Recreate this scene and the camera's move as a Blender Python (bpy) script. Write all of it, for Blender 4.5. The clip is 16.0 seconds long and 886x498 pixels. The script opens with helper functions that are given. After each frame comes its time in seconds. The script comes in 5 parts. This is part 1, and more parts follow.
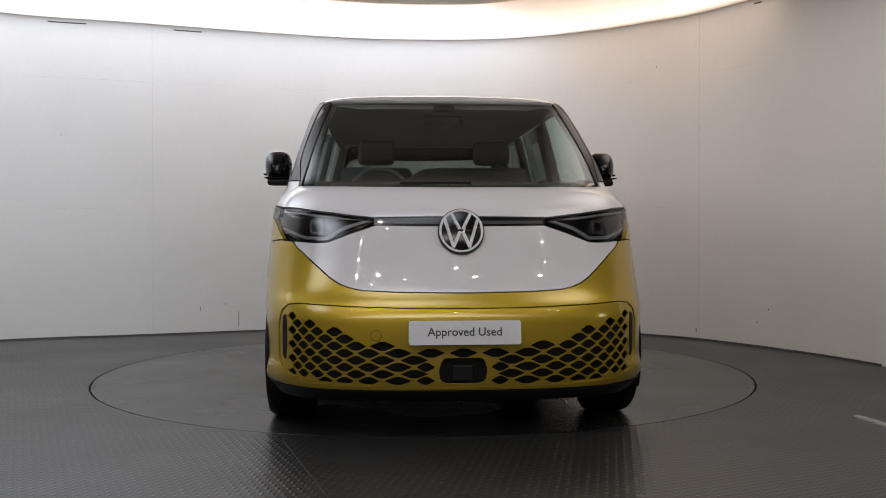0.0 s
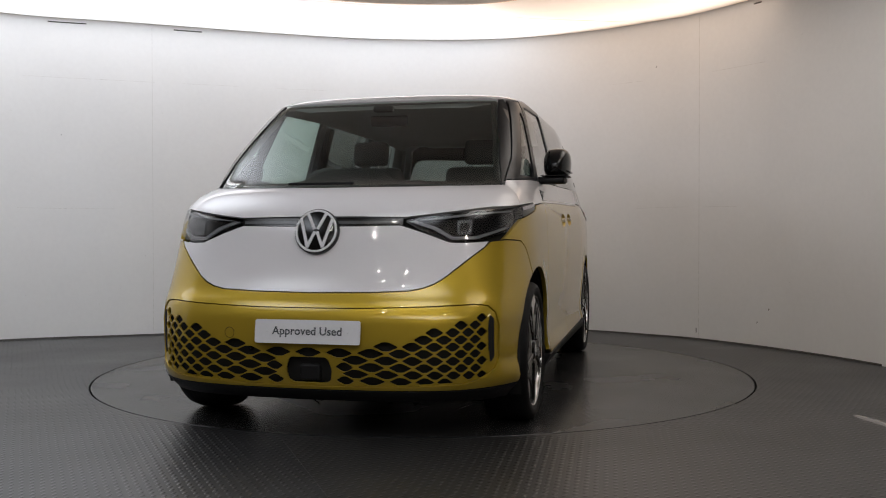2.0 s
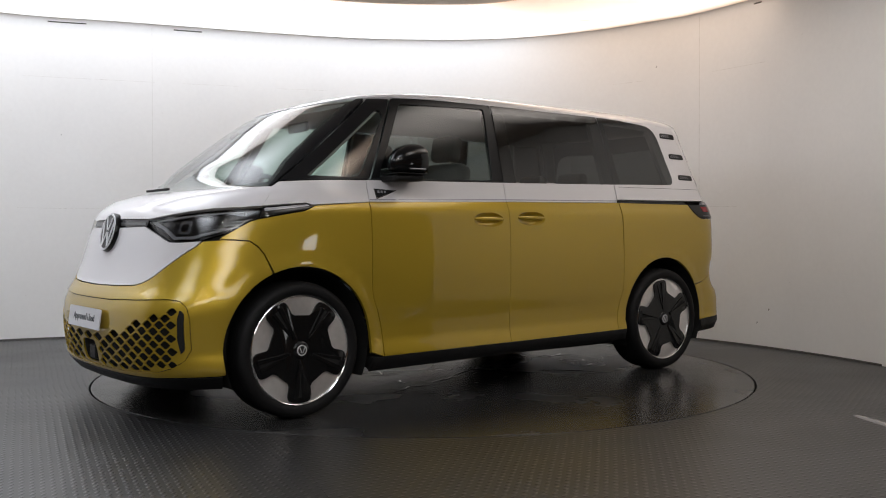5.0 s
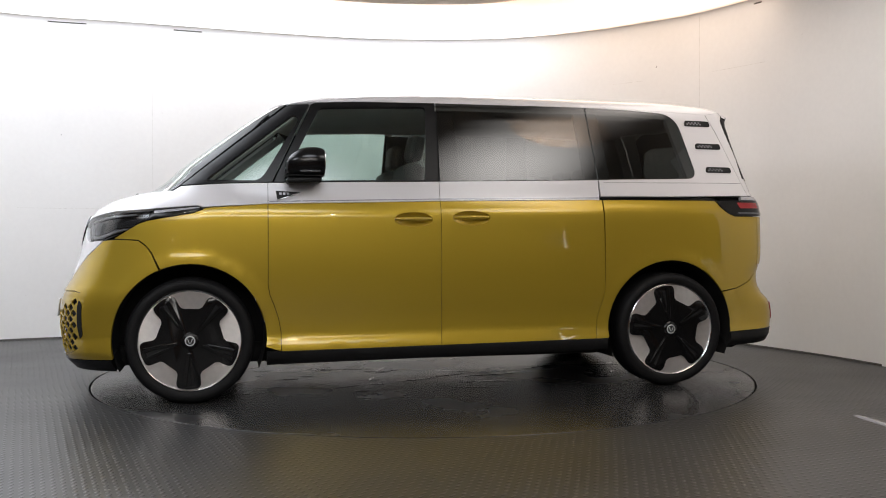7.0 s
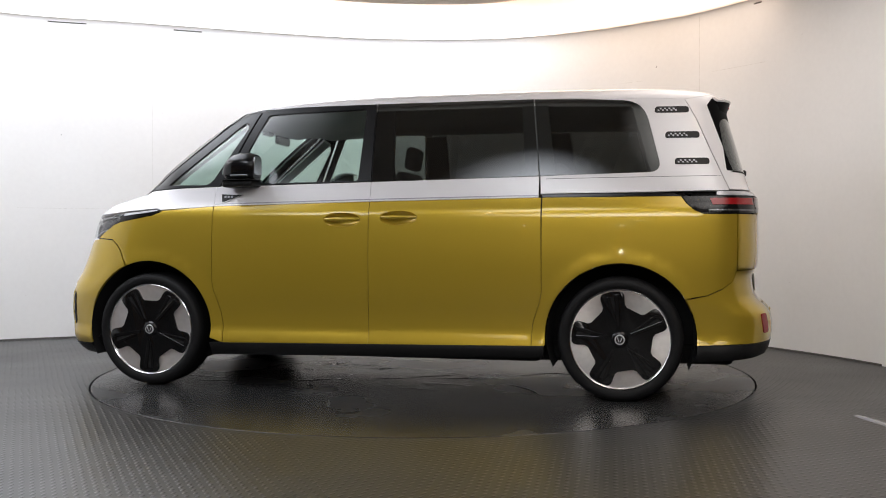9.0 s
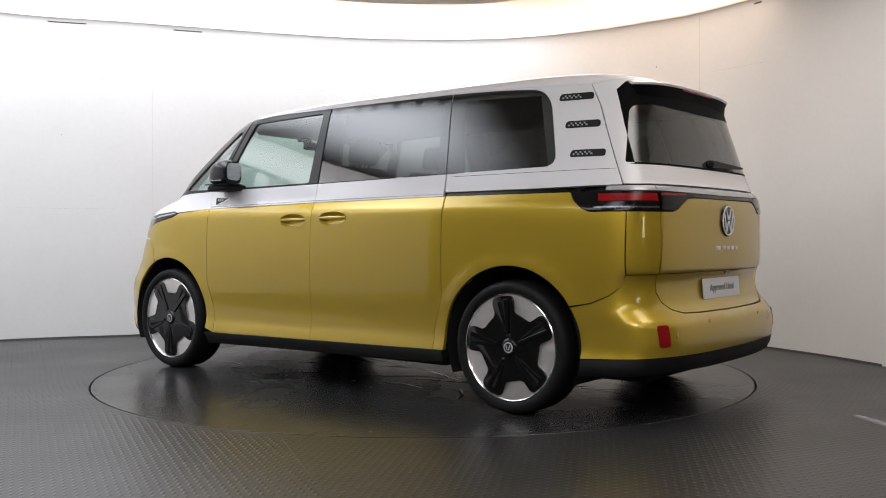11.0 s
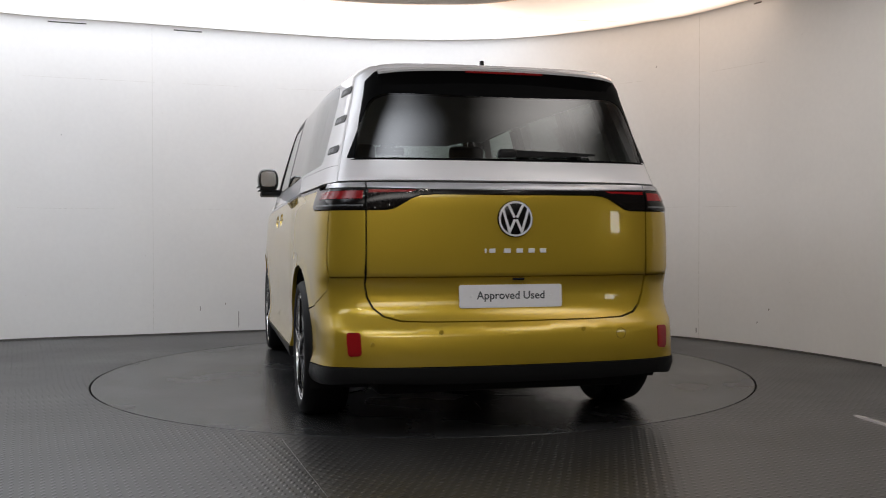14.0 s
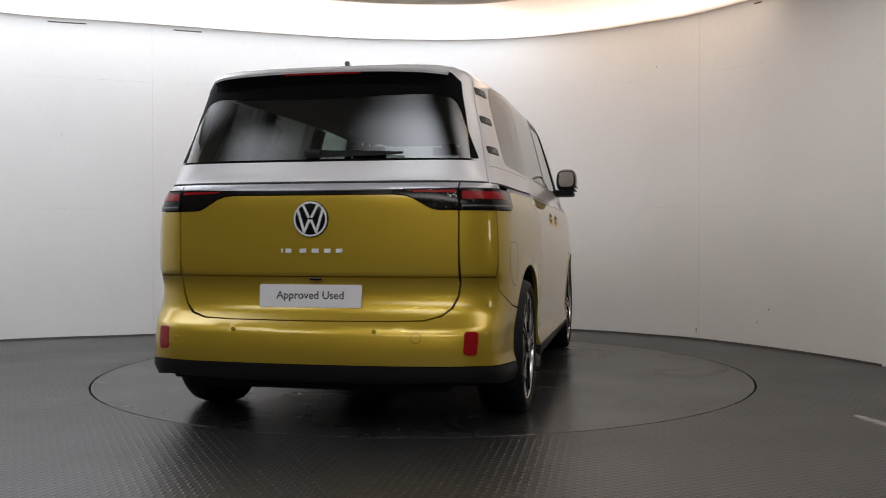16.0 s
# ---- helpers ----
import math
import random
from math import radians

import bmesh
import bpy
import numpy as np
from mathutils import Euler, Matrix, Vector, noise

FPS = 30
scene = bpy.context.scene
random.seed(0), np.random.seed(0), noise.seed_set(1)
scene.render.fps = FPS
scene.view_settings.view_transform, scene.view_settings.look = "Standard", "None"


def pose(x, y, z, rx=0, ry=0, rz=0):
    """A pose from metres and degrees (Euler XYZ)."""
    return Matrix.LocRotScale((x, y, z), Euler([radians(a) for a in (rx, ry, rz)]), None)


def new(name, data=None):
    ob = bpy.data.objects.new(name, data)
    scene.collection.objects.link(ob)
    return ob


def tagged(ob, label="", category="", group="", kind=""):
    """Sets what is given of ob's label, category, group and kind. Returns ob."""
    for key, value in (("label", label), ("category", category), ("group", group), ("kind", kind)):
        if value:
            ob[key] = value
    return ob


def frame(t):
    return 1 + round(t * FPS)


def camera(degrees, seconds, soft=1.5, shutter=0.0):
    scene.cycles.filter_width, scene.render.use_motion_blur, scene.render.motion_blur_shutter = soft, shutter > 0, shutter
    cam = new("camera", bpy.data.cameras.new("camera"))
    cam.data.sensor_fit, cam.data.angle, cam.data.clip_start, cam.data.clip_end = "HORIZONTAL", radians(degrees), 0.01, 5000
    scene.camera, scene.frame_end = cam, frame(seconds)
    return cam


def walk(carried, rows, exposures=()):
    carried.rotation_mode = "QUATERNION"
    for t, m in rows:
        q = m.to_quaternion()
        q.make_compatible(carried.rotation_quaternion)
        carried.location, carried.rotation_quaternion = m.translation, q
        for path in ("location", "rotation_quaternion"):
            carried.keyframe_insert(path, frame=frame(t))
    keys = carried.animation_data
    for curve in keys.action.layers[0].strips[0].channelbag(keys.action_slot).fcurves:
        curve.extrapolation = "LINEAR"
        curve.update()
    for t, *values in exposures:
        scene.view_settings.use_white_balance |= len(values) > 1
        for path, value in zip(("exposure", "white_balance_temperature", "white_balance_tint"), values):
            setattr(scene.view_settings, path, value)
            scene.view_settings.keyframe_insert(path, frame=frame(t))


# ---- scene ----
cam = camera(50.15, 16.0, soft=1.0, shutter=0.3)
EYE = (0.0, -6.757, 0.973)
CAM_POSE = pose(*EYE, 90 - 0.889, 0.06, -1.102)
walk(cam, [(0.0, CAM_POSE), (16.0, CAM_POSE)],
     exposures=[(0.0, 0.16), (4.0, 0.25), (7.0, 0.86), (9.0, 0.89), (12.5, 0.52), (15.0, 0.33), (16.0, 0.36)])

# ---- world and lights ----
world = bpy.data.worlds.new("world")
scene.world = world
world.use_nodes = True
world.node_tree.nodes["Background"].inputs[0].default_value = (0.5, 0.45, 0.4, 1)
world.node_tree.nodes["Background"].inputs[1].default_value = 0.05


# ---- materials ----
def material(name, colour, rough=0.5, metal=0.0, coat=0.0, spec=0.5, vary=0.0, vary_scale=3.0,
             grain=0.0, grain_scale=60.0, bump=0.0, bump_scale=80.0, trans=0.0, ior=1.45, emit=None, strength=0.0):
    """A principled material whose colour drifts at a large and a small scale, with fine relief."""
    m = bpy.data.materials.new(name)
    m.use_nodes = True
    nt = m.node_tree
    b = nt.nodes["Principled BSDF"]
    b.inputs["Base Color"].default_value = (*colour, 1)
    b.inputs["Roughness"].default_value = rough
    b.inputs["Metallic"].default_value = metal
    b.inputs["Coat Weight"].default_value = coat
    b.inputs["Coat Roughness"].default_value = 0.03
    b.inputs["Specular IOR Level"].default_value = spec
    b.inputs["Transmission Weight"].default_value = trans
    b.inputs["IOR"].default_value = ior
    if emit:
        b.inputs["Emission Color"].default_value = (*emit, 1)
        b.inputs["Emission Strength"].default_value = strength
    if vary or grain or bump:
        co = nt.nodes.new("ShaderNodeTexCoord")
    if vary or grain:
        last = None
        for amount, scale in ((vary, vary_scale), (grain, grain_scale)):
            if not amount:
                continue
            n = nt.nodes.new("ShaderNodeTexNoise")
            n.inputs["Scale"].default_value = scale
            n.inputs["Detail"].default_value = 5
            nt.links.new(co.outputs["Object"], n.inputs["Vector"])
            r = nt.nodes.new("ShaderNodeMapRange")
            r.inputs[1].default_value, r.inputs[2].default_value = 0.3, 0.7
            r.inputs[3].default_value, r.inputs[4].default_value = 1 - amount, 1 + amount
            nt.links.new(n.outputs["Fac"], r.inputs[0])
            mix = nt.nodes.new("ShaderNodeVectorMath")
            mix.operation = "SCALE"
            mix.inputs[0].default_value = colour
            if last:
                nt.links.new(last, mix.inputs[0])
            nt.links.new(r.outputs[0], mix.inputs["Scale"])
            last = mix.outputs[0]
        nt.links.new(last, b.inputs["Base Color"])
    if bump:
        n = nt.nodes.new("ShaderNodeTexNoise")
        n.inputs["Scale"].default_value = bump_scale
        n.inputs["Detail"].default_value = 4
        nt.links.new(co.outputs["Object"], n.inputs["Vector"])
        k = nt.nodes.new("ShaderNodeBump")
        k.inputs["Strength"].default_value = bump
        k.inputs["Distance"].default_value = 0.004
        nt.links.new(n.outputs["Fac"], k.inputs["Height"])
        nt.links.new(k.outputs[0], b.inputs["Normal"])
    return m


YELLOW = material("yellow_paint", (0.465, 0.322, 0.034), 0.37, 0.52, 1.0, spec=0.1, grain=0.06, grain_scale=900)
WHITE = material("white_paint", (0.73, 0.715, 0.735), 0.4, 0.0, 0.9, spec=0.2, grain=0.02, grain_scale=700)
GLOSS_BLACK = material("gloss_black", (0.006, 0.006, 0.0065), 0.14, 0, 0.2, spec=0.4, grain=0.05)
SATIN_BLACK = material("black_plastic", (0.009, 0.009, 0.0095), 0.5, spec=0.3, bump=0.15, bump_scale=600, grain=0.1)
DARK = material("dark_inner", (0.006, 0.006, 0.006), 0.8, grain=0.1)
RUBBER = material("tyre_rubber", (0.007, 0.007, 0.0075), 0.62, spec=0.25, grain=0.15, grain_scale=90, bump=0.1, bump_scale=300)
CHROME = material("chrome", (0.75, 0.75, 0.76), 0.15, 1.0, grain=0.03)
SILVER = material("machined_alloy", (0.84, 0.81, 0.79), 0.34, 0.8, grain=0.05, grain_scale=30)
lathe_marks = SILVER.node_tree.nodes.new("ShaderNodeTangent")
lathe_marks.direction_type, lathe_marks.axis = "RADIAL", "Y"
SILVER.node_tree.nodes["Principled BSDF"].inputs["Anisotropic"].default_value = 0.75
SILVER.node_tree.links.new(lathe_marks.outputs[0], SILVER.node_tree.nodes["Principled BSDF"].inputs["Tangent"])
PLATE = material("plate_white", (0.68, 0.68, 0.70), 0.35, grain=0.02)
INK = material("grey_print", (0.06, 0.065, 0.075), 0.5, grain=0.05)
SEAT_CLOTH = material("seat_cloth", (0.042, 0.043, 0.043), 0.85, grain=0.15, grain_scale=200, bump=0.15, bump_scale=400)
GREY_TRIM = material("grey_trim", (0.085, 0.09, 0.09), 0.7, grain=0.08, bump=0.1, bump_scale=500)
PALE_TRIM = material("pale_headliner", (0.52, 0.515, 0.50), 0.85, grain=0.08, bump=0.1, bump_scale=700)
GREY_STRIP = material("dark_grey_bar", (0.045, 0.047, 0.05), 0.3, 0, 0.4, grain=0.05)
# black hatch trim with the spoiler's shade put into its darker, duller colour
HATCH_BLACK = material("hatch_black", (0.003, 0.003, 0.0032), 0.5, spec=0.03, grain=0.05)
PILLAR_BLACK = material("pillar_black", (0.010, 0.010, 0.011), 0.28, 0, 0.0, spec=0.35, grain=0.05)
RED_LENS = material("red_lens", (0.24, 0.008, 0.010), 0.15, 0, 0.2, spec=0.3, grain=0.05, grain_scale=120)
SMOKE_LENS = material("smoked_lens", (0.008, 0.007, 0.007), 0.10, 0, 0.1, spec=0.25, grain=0.1)
GUIDE = material("dim_light_guide", (0.22, 0.225, 0.235), 0.3, 0.2, 0.3, grain=0.06)
LAMP_SILVER = material("lamp_reflector", (0.20, 0.21, 0.225), 0.25, 0.8, grain=0.06)
LIGHT_STRIP = material("frosted_light_bar", (0.40, 0.40, 0.43), 0.25, 0.2, 0.6, grain=0.04)
WALL_WHITE = material("wall_paint", (0.78, 0.78, 0.775), 0.6, vary=0.02, vary_scale=1.3, grain=0.012, grain_scale=25, bump=0.05, bump_scale=40)
CEILING_WHITE = material("ceiling_fabric", (0.74, 0.66, 0.58), 0.7, vary=0.03, vary_scale=2, grain=0.01, bump=0.03)
JOINT_GREY = material("joint_grey", (0.70, 0.695, 0.68), 0.7, grain=0.15, grain_scale=40)
DARK_GREY = material("dark_gap", (0.10, 0.095, 0.09), 0.8, grain=0.2, grain_scale=30)
SCUFF = material("scuff_grey", (0.30, 0.29, 0.28), 0.7, grain=0.2)
BROWN_WALL = material("showroom_wall", (0.33, 0.174, 0.072), 0.7, vary=0.1, vary_scale=1.0, grain=0.05)


def glass(name, tint, weight):
    """Thin tinted glazing: clear tinted passage, with more mirror gloss towards grazing."""
    m = bpy.data.materials.new(name)
    m.use_nodes = True
    nt = m.node_tree
    nt.nodes.remove(nt.nodes["Principled BSDF"])
    t = nt.nodes.new("ShaderNodeBsdfTransparent")
    t.inputs[0].default_value = (*tint, 1)
    g = nt.nodes.new("ShaderNodeBsdfGlossy")
    g.inputs["Roughness"].default_value = 0.01
    g.inputs[0].default_value = (weight, weight, weight, 1)
    w = nt.nodes.new("ShaderNodeLayerWeight")
    w.inputs[0].default_value = 0.5
    k = nt.nodes.new("ShaderNodeMath")
    k.operation = "POWER"
    k.inputs[1].default_value = 5.0
    nt.links.new(w.outputs["Facing"], k.inputs[0])
    f = nt.nodes.new("ShaderNodeMapRange")
    f.inputs[3].default_value, f.inputs[4].default_value = 0.075, 1.0
    nt.links.new(k.outputs[0], f.inputs[0])
    mix = nt.nodes.new("ShaderNodeMixShader")
    nt.links.new(f.outputs[0], mix.inputs[0])
    nt.links.new(t.outputs[0], mix.inputs[1])
    nt.links.new(g.outputs[0], mix.inputs[2])
    nt.links.new(mix.outputs[0], nt.nodes["Material Output"].inputs[0])
    return m


CLEAR_GLASS = glass("clear_glass", (0.64, 0.76, 0.72), 1.0)
TINT_GLASS = glass("privacy_glass", (0.13, 0.14, 0.137), 1.0)
REAR_GLASS = glass("rear_privacy_glass", (0.23, 0.25, 0.245), 1.0)
LENS_GLASS = glass("clear_lens_cover", (0.80, 0.80, 0.81), 0.8)


def floor_material(name, tone, angle, rough=(0.29, 0.38), relief=0.7):
    """Dark studded rubber sheet: rows of small raised lozenges, scuffs and a worn sheen."""
    m = bpy.data.materials.new(name)
    m.use_nodes = True
    nt = m.node_tree
    b = nt.nodes["Principled BSDF"]
    co = nt.nodes.new("ShaderNodeTexCoord")
    mp = nt.nodes.new("ShaderNodeMapping")
    mp.inputs["Rotation"].default_value = (0, 0, radians(angle))
    nt.links.new(co.outputs["Object"], mp.inputs[0])
    big = nt.nodes.new("ShaderNodeTexNoise")
    big.inputs["Scale"].default_value = 1.1
    big.inputs["Detail"].default_value = 6
    fine = nt.nodes.new("ShaderNodeTexNoise")
    fine.inputs["Scale"].default_value = 45
    fine.inputs["Detail"].default_value = 4
    for n in (big, fine):
        nt.links.new(co.outputs["Object"], n.inputs["Vector"])
    ramp = nt.nodes.new("ShaderNodeMapRange")
    ramp.inputs[1].default_value, ramp.inputs[2].default_value = 0.3, 0.7
    ramp.inputs[3].default_value, ramp.inputs[4].default_value = 0.82, 1.2
    nt.links.new(big.outputs["Fac"], ramp.inputs[0])
    ramp2 = nt.nodes.new("ShaderNodeMapRange")
    ramp2.inputs[1].default_value, ramp2.inputs[2].default_value = 0.3, 0.7
    ramp2.inputs[3].default_value, ramp2.inputs[4].default_value = 0.85, 1.15
    nt.links.new(fine.outputs["Fac"], ramp2.inputs[0])
    mul = nt.nodes.new("ShaderNodeMath")
    mul.operation = "MULTIPLY"
    nt.links.new(ramp.outputs[0], mul.inputs[0])
    nt.links.new(ramp2.outputs[0], mul.inputs[1])
    sc = nt.nodes.new("ShaderNodeVectorMath")
    sc.operation = "SCALE"
    sc.inputs[0].default_value = tone
    nt.links.new(mul.outputs[0], sc.inputs["Scale"])
    nt.links.new(sc.outputs[0], b.inputs["Base Color"])
    rr = nt.nodes.new("ShaderNodeMapRange")
    rr.inputs[1].default_value, rr.inputs[2].default_value = 0.3, 0.7
    rr.inputs[3].default_value, rr.inputs[4].default_value = rough
    nt.links.new(big.outputs["Fac"], rr.inputs[0])
    nt.links.new(rr.outputs[0], b.inputs["Roughness"])
    # studs: product of two sine rows
    sep = nt.nodes.new("ShaderNodeSeparateXYZ")
    nt.links.new(mp.outputs[0], sep.inputs[0])
    waves = []
    for axis, freq in ((0, 150.0), (1, 76.0)):
        k = nt.nodes.new("ShaderNodeMath")
        k.operation = "MULTIPLY"
        k.inputs[1].default_value = freq
        nt.links.new(sep.outputs[axis], k.inputs[0])
        s = nt.nodes.new("ShaderNodeMath")
        s.operation = "SINE"
        nt.links.new(k.outputs[0], s.inputs[0])
        waves.append(s)
    pr = nt.nodes.new("ShaderNodeMath")
    pr.operation = "MULTIPLY"
    nt.links.new(waves[0].outputs[0], pr.inputs[0])
    nt.links.new(waves[1].outputs[0], pr.inputs[1])
    mx = nt.nodes.new("ShaderNodeMath")
    mx.operation = "MAXIMUM"
    mx.inputs[1].default_value = 0.25
    nt.links.new(pr.outputs[0], mx.inputs[0])
    # light catching the stud tops, put into the colour so the rows show
    stud_light = nt.nodes.new("ShaderNodeMapRange")
    stud_light.inputs[1].default_value, stud_light.inputs[2].default_value = 0.25, 1.0
    stud_light.inputs[3].default_value, stud_light.inputs[4].default_value = 0.93, 1.30
    nt.links.new(mx.outputs[0], stud_light.inputs[0])
    mul2 = nt.nodes.new("ShaderNodeMath")
    mul2.operation = "MULTIPLY"
    nt.links.new(mul.outputs[0], mul2.inputs[0])
    nt.links.new(stud_light.outputs[0], mul2.inputs[1])
    nt.links.new(mul2.outputs[0], sc.inputs["Scale"])
    bp = nt.nodes.new("ShaderNodeBump")
    bp.inputs["Strength"].default_value = relief
    bp.inputs["Distance"].default_value = 0.0035
    nt.links.new(mx.outputs[0], bp.inputs["Height"])
    nt.links.new(bp.outputs[0], b.inputs["Normal"])
    return m


FLOOR_RUBBER = floor_material("studded_rubber", (0.021, 0.021, 0.022), 4)
SHEET_RUBBER = floor_material("studded_rubber_sheet", (0.022, 0.0215, 0.021), 38)
DISC_RUBBER = floor_material("turntable_rubber", (0.022, 0.022, 0.0225), 40, (0.21, 0.31), 0.12)


FILM = material("glossy_film", (0.035, 0.035, 0.036), 0.12, 0, 0.6, grain=0.1)


def backlit(name, colour, warm, strength, power=2.0):
    """Backlit ceiling fabric: the glow fades to the panel's rim and warms where the lamps behind it lie further off."""
    m = bpy.data.materials.new(name)
    m.use_nodes = True
    nt = m.node_tree
    b = nt.nodes["Principled BSDF"]
    b.inputs["Base Color"].default_value = (0.74, 0.66, 0.58, 1)
    b.inputs["Roughness"].default_value = 0.7
    g = nt.nodes.new("ShaderNodeAttribute")
    g.attribute_name = "glow"
    p = nt.nodes.new("ShaderNodeMath")
    p.operation = "POWER"
    p.inputs[1].default_value = power
    nt.links.new(g.outputs["Fac"], p.inputs[0])
    k = nt.nodes.new("ShaderNodeMath")
    k.operation = "MULTIPLY"
    k.inputs[1].default_value = strength
    nt.links.new(p.outputs[0], k.inputs[0])
    w = nt.nodes.new("ShaderNodeAttribute")
    w.attribute_name = "warmth"
    mix = nt.nodes.new("ShaderNodeMix")
    mix.data_type = "RGBA"
    for s in mix.inputs:
        if s.type == "RGBA":
            s.default_value = (*(colour if s.identifier.startswith("A") else warm), 1)
    nt.links.new(w.outputs["Fac"], mix.inputs[0])
    nt.links.new([o for o in mix.outputs if o.type == "RGBA"][0], b.inputs["Emission Color"])
    nt.links.new(k.outputs[0], b.inputs["Emission Strength"])
    return m


PEACH = (1.0, 0.77, 0.60)
BACKLIT = backlit("backlit_diffuser", (0.92, 0.965, 1.05), PEACH, 9.0)
BACKLIT_WARM = backlit("warm_backlit_diffuser", (0.985, 0.96, 0.94), PEACH, 9.0)
BULB = material("lamp_glow", (1, 1, 1), 0.5, emit=(1.0, 0.95, 0.88), strength=130.0)
LAMP_PANE = material("lamp_diffuser", (1, 1, 1), 0.5, emit=(1.0, 1.0, 1.0), strength=4.0)


# ---- building helpers ----
def mesh_object(name, verts, faces, mat, smooth=True):
    me = bpy.data.meshes.new(name)
    me.from_pydata([tuple(v) for v in verts], [], faces)
    me.materials.append(mat)
    if smooth:
        me.polygons.foreach_set("use_smooth", [True] * len(me.polygons))
    return new(name, me)


def part(name, bm, mat, parent=None, label="", smooth=None):
    """Links a bmesh as one mesh object under a thing or a part. smooth: the angle below which edges look round."""
    me = bpy.data.meshes.new(name)
    bmesh.ops.recalc_face_normals(bm, faces=bm.faces)
    bm.to_mesh(me)
    bm.free()
    me.materials.append(mat)
    ob = new(name, me)
    if smooth:
        me.polygons.foreach_set("use_smooth", [True] * len(me.polygons))
        me.set_sharp_from_angle(angle=radians(smooth))
    if parent:
        ob.parent = parent
    if label:
        tagged(ob, label)
    return ob


def box(sx, sy, sz, at=(0, 0, 0), bevel=0.0, segments=2, bm=None, turn=None):
    bm = bm or bmesh.new()
    m = Matrix.Translation(at) @ (turn or Matrix()) @ Matrix.Diagonal((sx, sy, sz, 1))
    r = bmesh.ops.create_cube(bm, size=1, matrix=m)
    if bevel:
        edges = list({e for v in r["verts"] for e in v.link_edges})
        bmesh.ops.bevel(bm, geom=edges, offset=bevel, segments=segments, profile=0.5, affect="EDGES")
    return bm


def lathe(profile, steps=64, bm=None, matrix=None):
    """Turns (radius, height) pairs round the y axis."""
    bm = bm or bmesh.new()
    rings = []
    for r, h in profile:
        rings.append([bm.verts.new((r * math.cos(2 * math.pi * i / steps), h, r * math.sin(2 * math.pi * i / steps))) for i in range(steps)])
    for a, b in zip(rings, rings[1:]):
        for i in range(steps):
            j = (i + 1) % steps
            bm.faces.new((a[i], a[j], b[j], b[i]))
    if matrix:
        bmesh.ops.transform(bm, matrix=matrix, verts=[v for ring in rings for v in ring])
    return bm


def prism(outline, depth, bevel=0.0, bm=None, matrix=None):
    """An outline in x, z pushed from y = 0 to y = depth."""
    bm = bm or bmesh.new()
    a = [bm.verts.new((x, 0, z)) for x, z in outline]
    b = [bm.verts.new((x, depth, z)) for x, z in outline]
    n = len(outline)
    bm.faces.new(a)
    bm.faces.new(b[::-1])
    for i in range(n):
        bm.faces.new((a[i], b[i], b[(i + 1) % n], a[(i + 1) % n]))
    if bevel:
        edges = [e for e in bm.edges if e.verts[0] in b and e.verts[1] in b]
        bmesh.ops.bevel(bm, geom=edges, offset=bevel, segments=2, profile=0.5, affect="EDGES")
    if matrix:
        bmesh.ops.transform(bm, matrix=matrix, verts=bm.verts)
    return bm


def rounded(points, radius, steps=5):
    """A polygon with its corners rounded. radius: one number or one for each corner."""
    out, n = [], len(points)
    for i in range(n):
        p, a, b = (Vector(points[k]) for k in (i, i - 1, (i + 1) % n))
        r = radius[i] if isinstance(radius, (list, tuple)) else radius
        da, db = (a - p), (b - p)
        r = min(r, da.length * 0.48, db.length * 0.48)
        if r < 1e-5:
            out.append(tuple(p))
            continue
        s, e = p + da.normalized() * r, p + db.normalized() * r
        for k in range(steps + 1):
            t = k / steps
            out.append(tuple((1 - t) ** 2 * s + 2 * t * (1 - t) * p + t * t * e))
    return out


# ---- the room ----
def spline(points, steps=10):
    out = []
    for i in range(1, len(points) - 2):
        p0, p1, p2, p3 = (np.array(points[k], float) for k in (i - 1, i, i + 1, i + 2))
        for k in range(steps):
            t = k / steps
            out.append(0.5 * (2 * p1 + (p2 - p0) * t + (2 * p0 - 5 * p1 + 4 * p2 - p3) * t * t + (3 * p1 - p0 - 3 * p2 + p3) * t ** 3))
    out.append(np.array(points[-2], float))
    return out


WALL_PLAN = spline([(-5.6, -4.2), (-5.5, -2.6), (-5.35, -0.6), (-4.9, 1.0), (-3.88, 1.96), (-2.75, 2.38), (-1.6, 2.80), (-0.6, 3.08), (0.4, 3.12),
                    (1.1, 2.97), (1.74, 2.62), (2.13, 2.29), (2.52, 1.90), (3.02, 1.03), (3.37, 0.09), (3.55, -1.0), (3.6, -2.2), (3.6, -3.4)])
CEILING_Z = 3.0


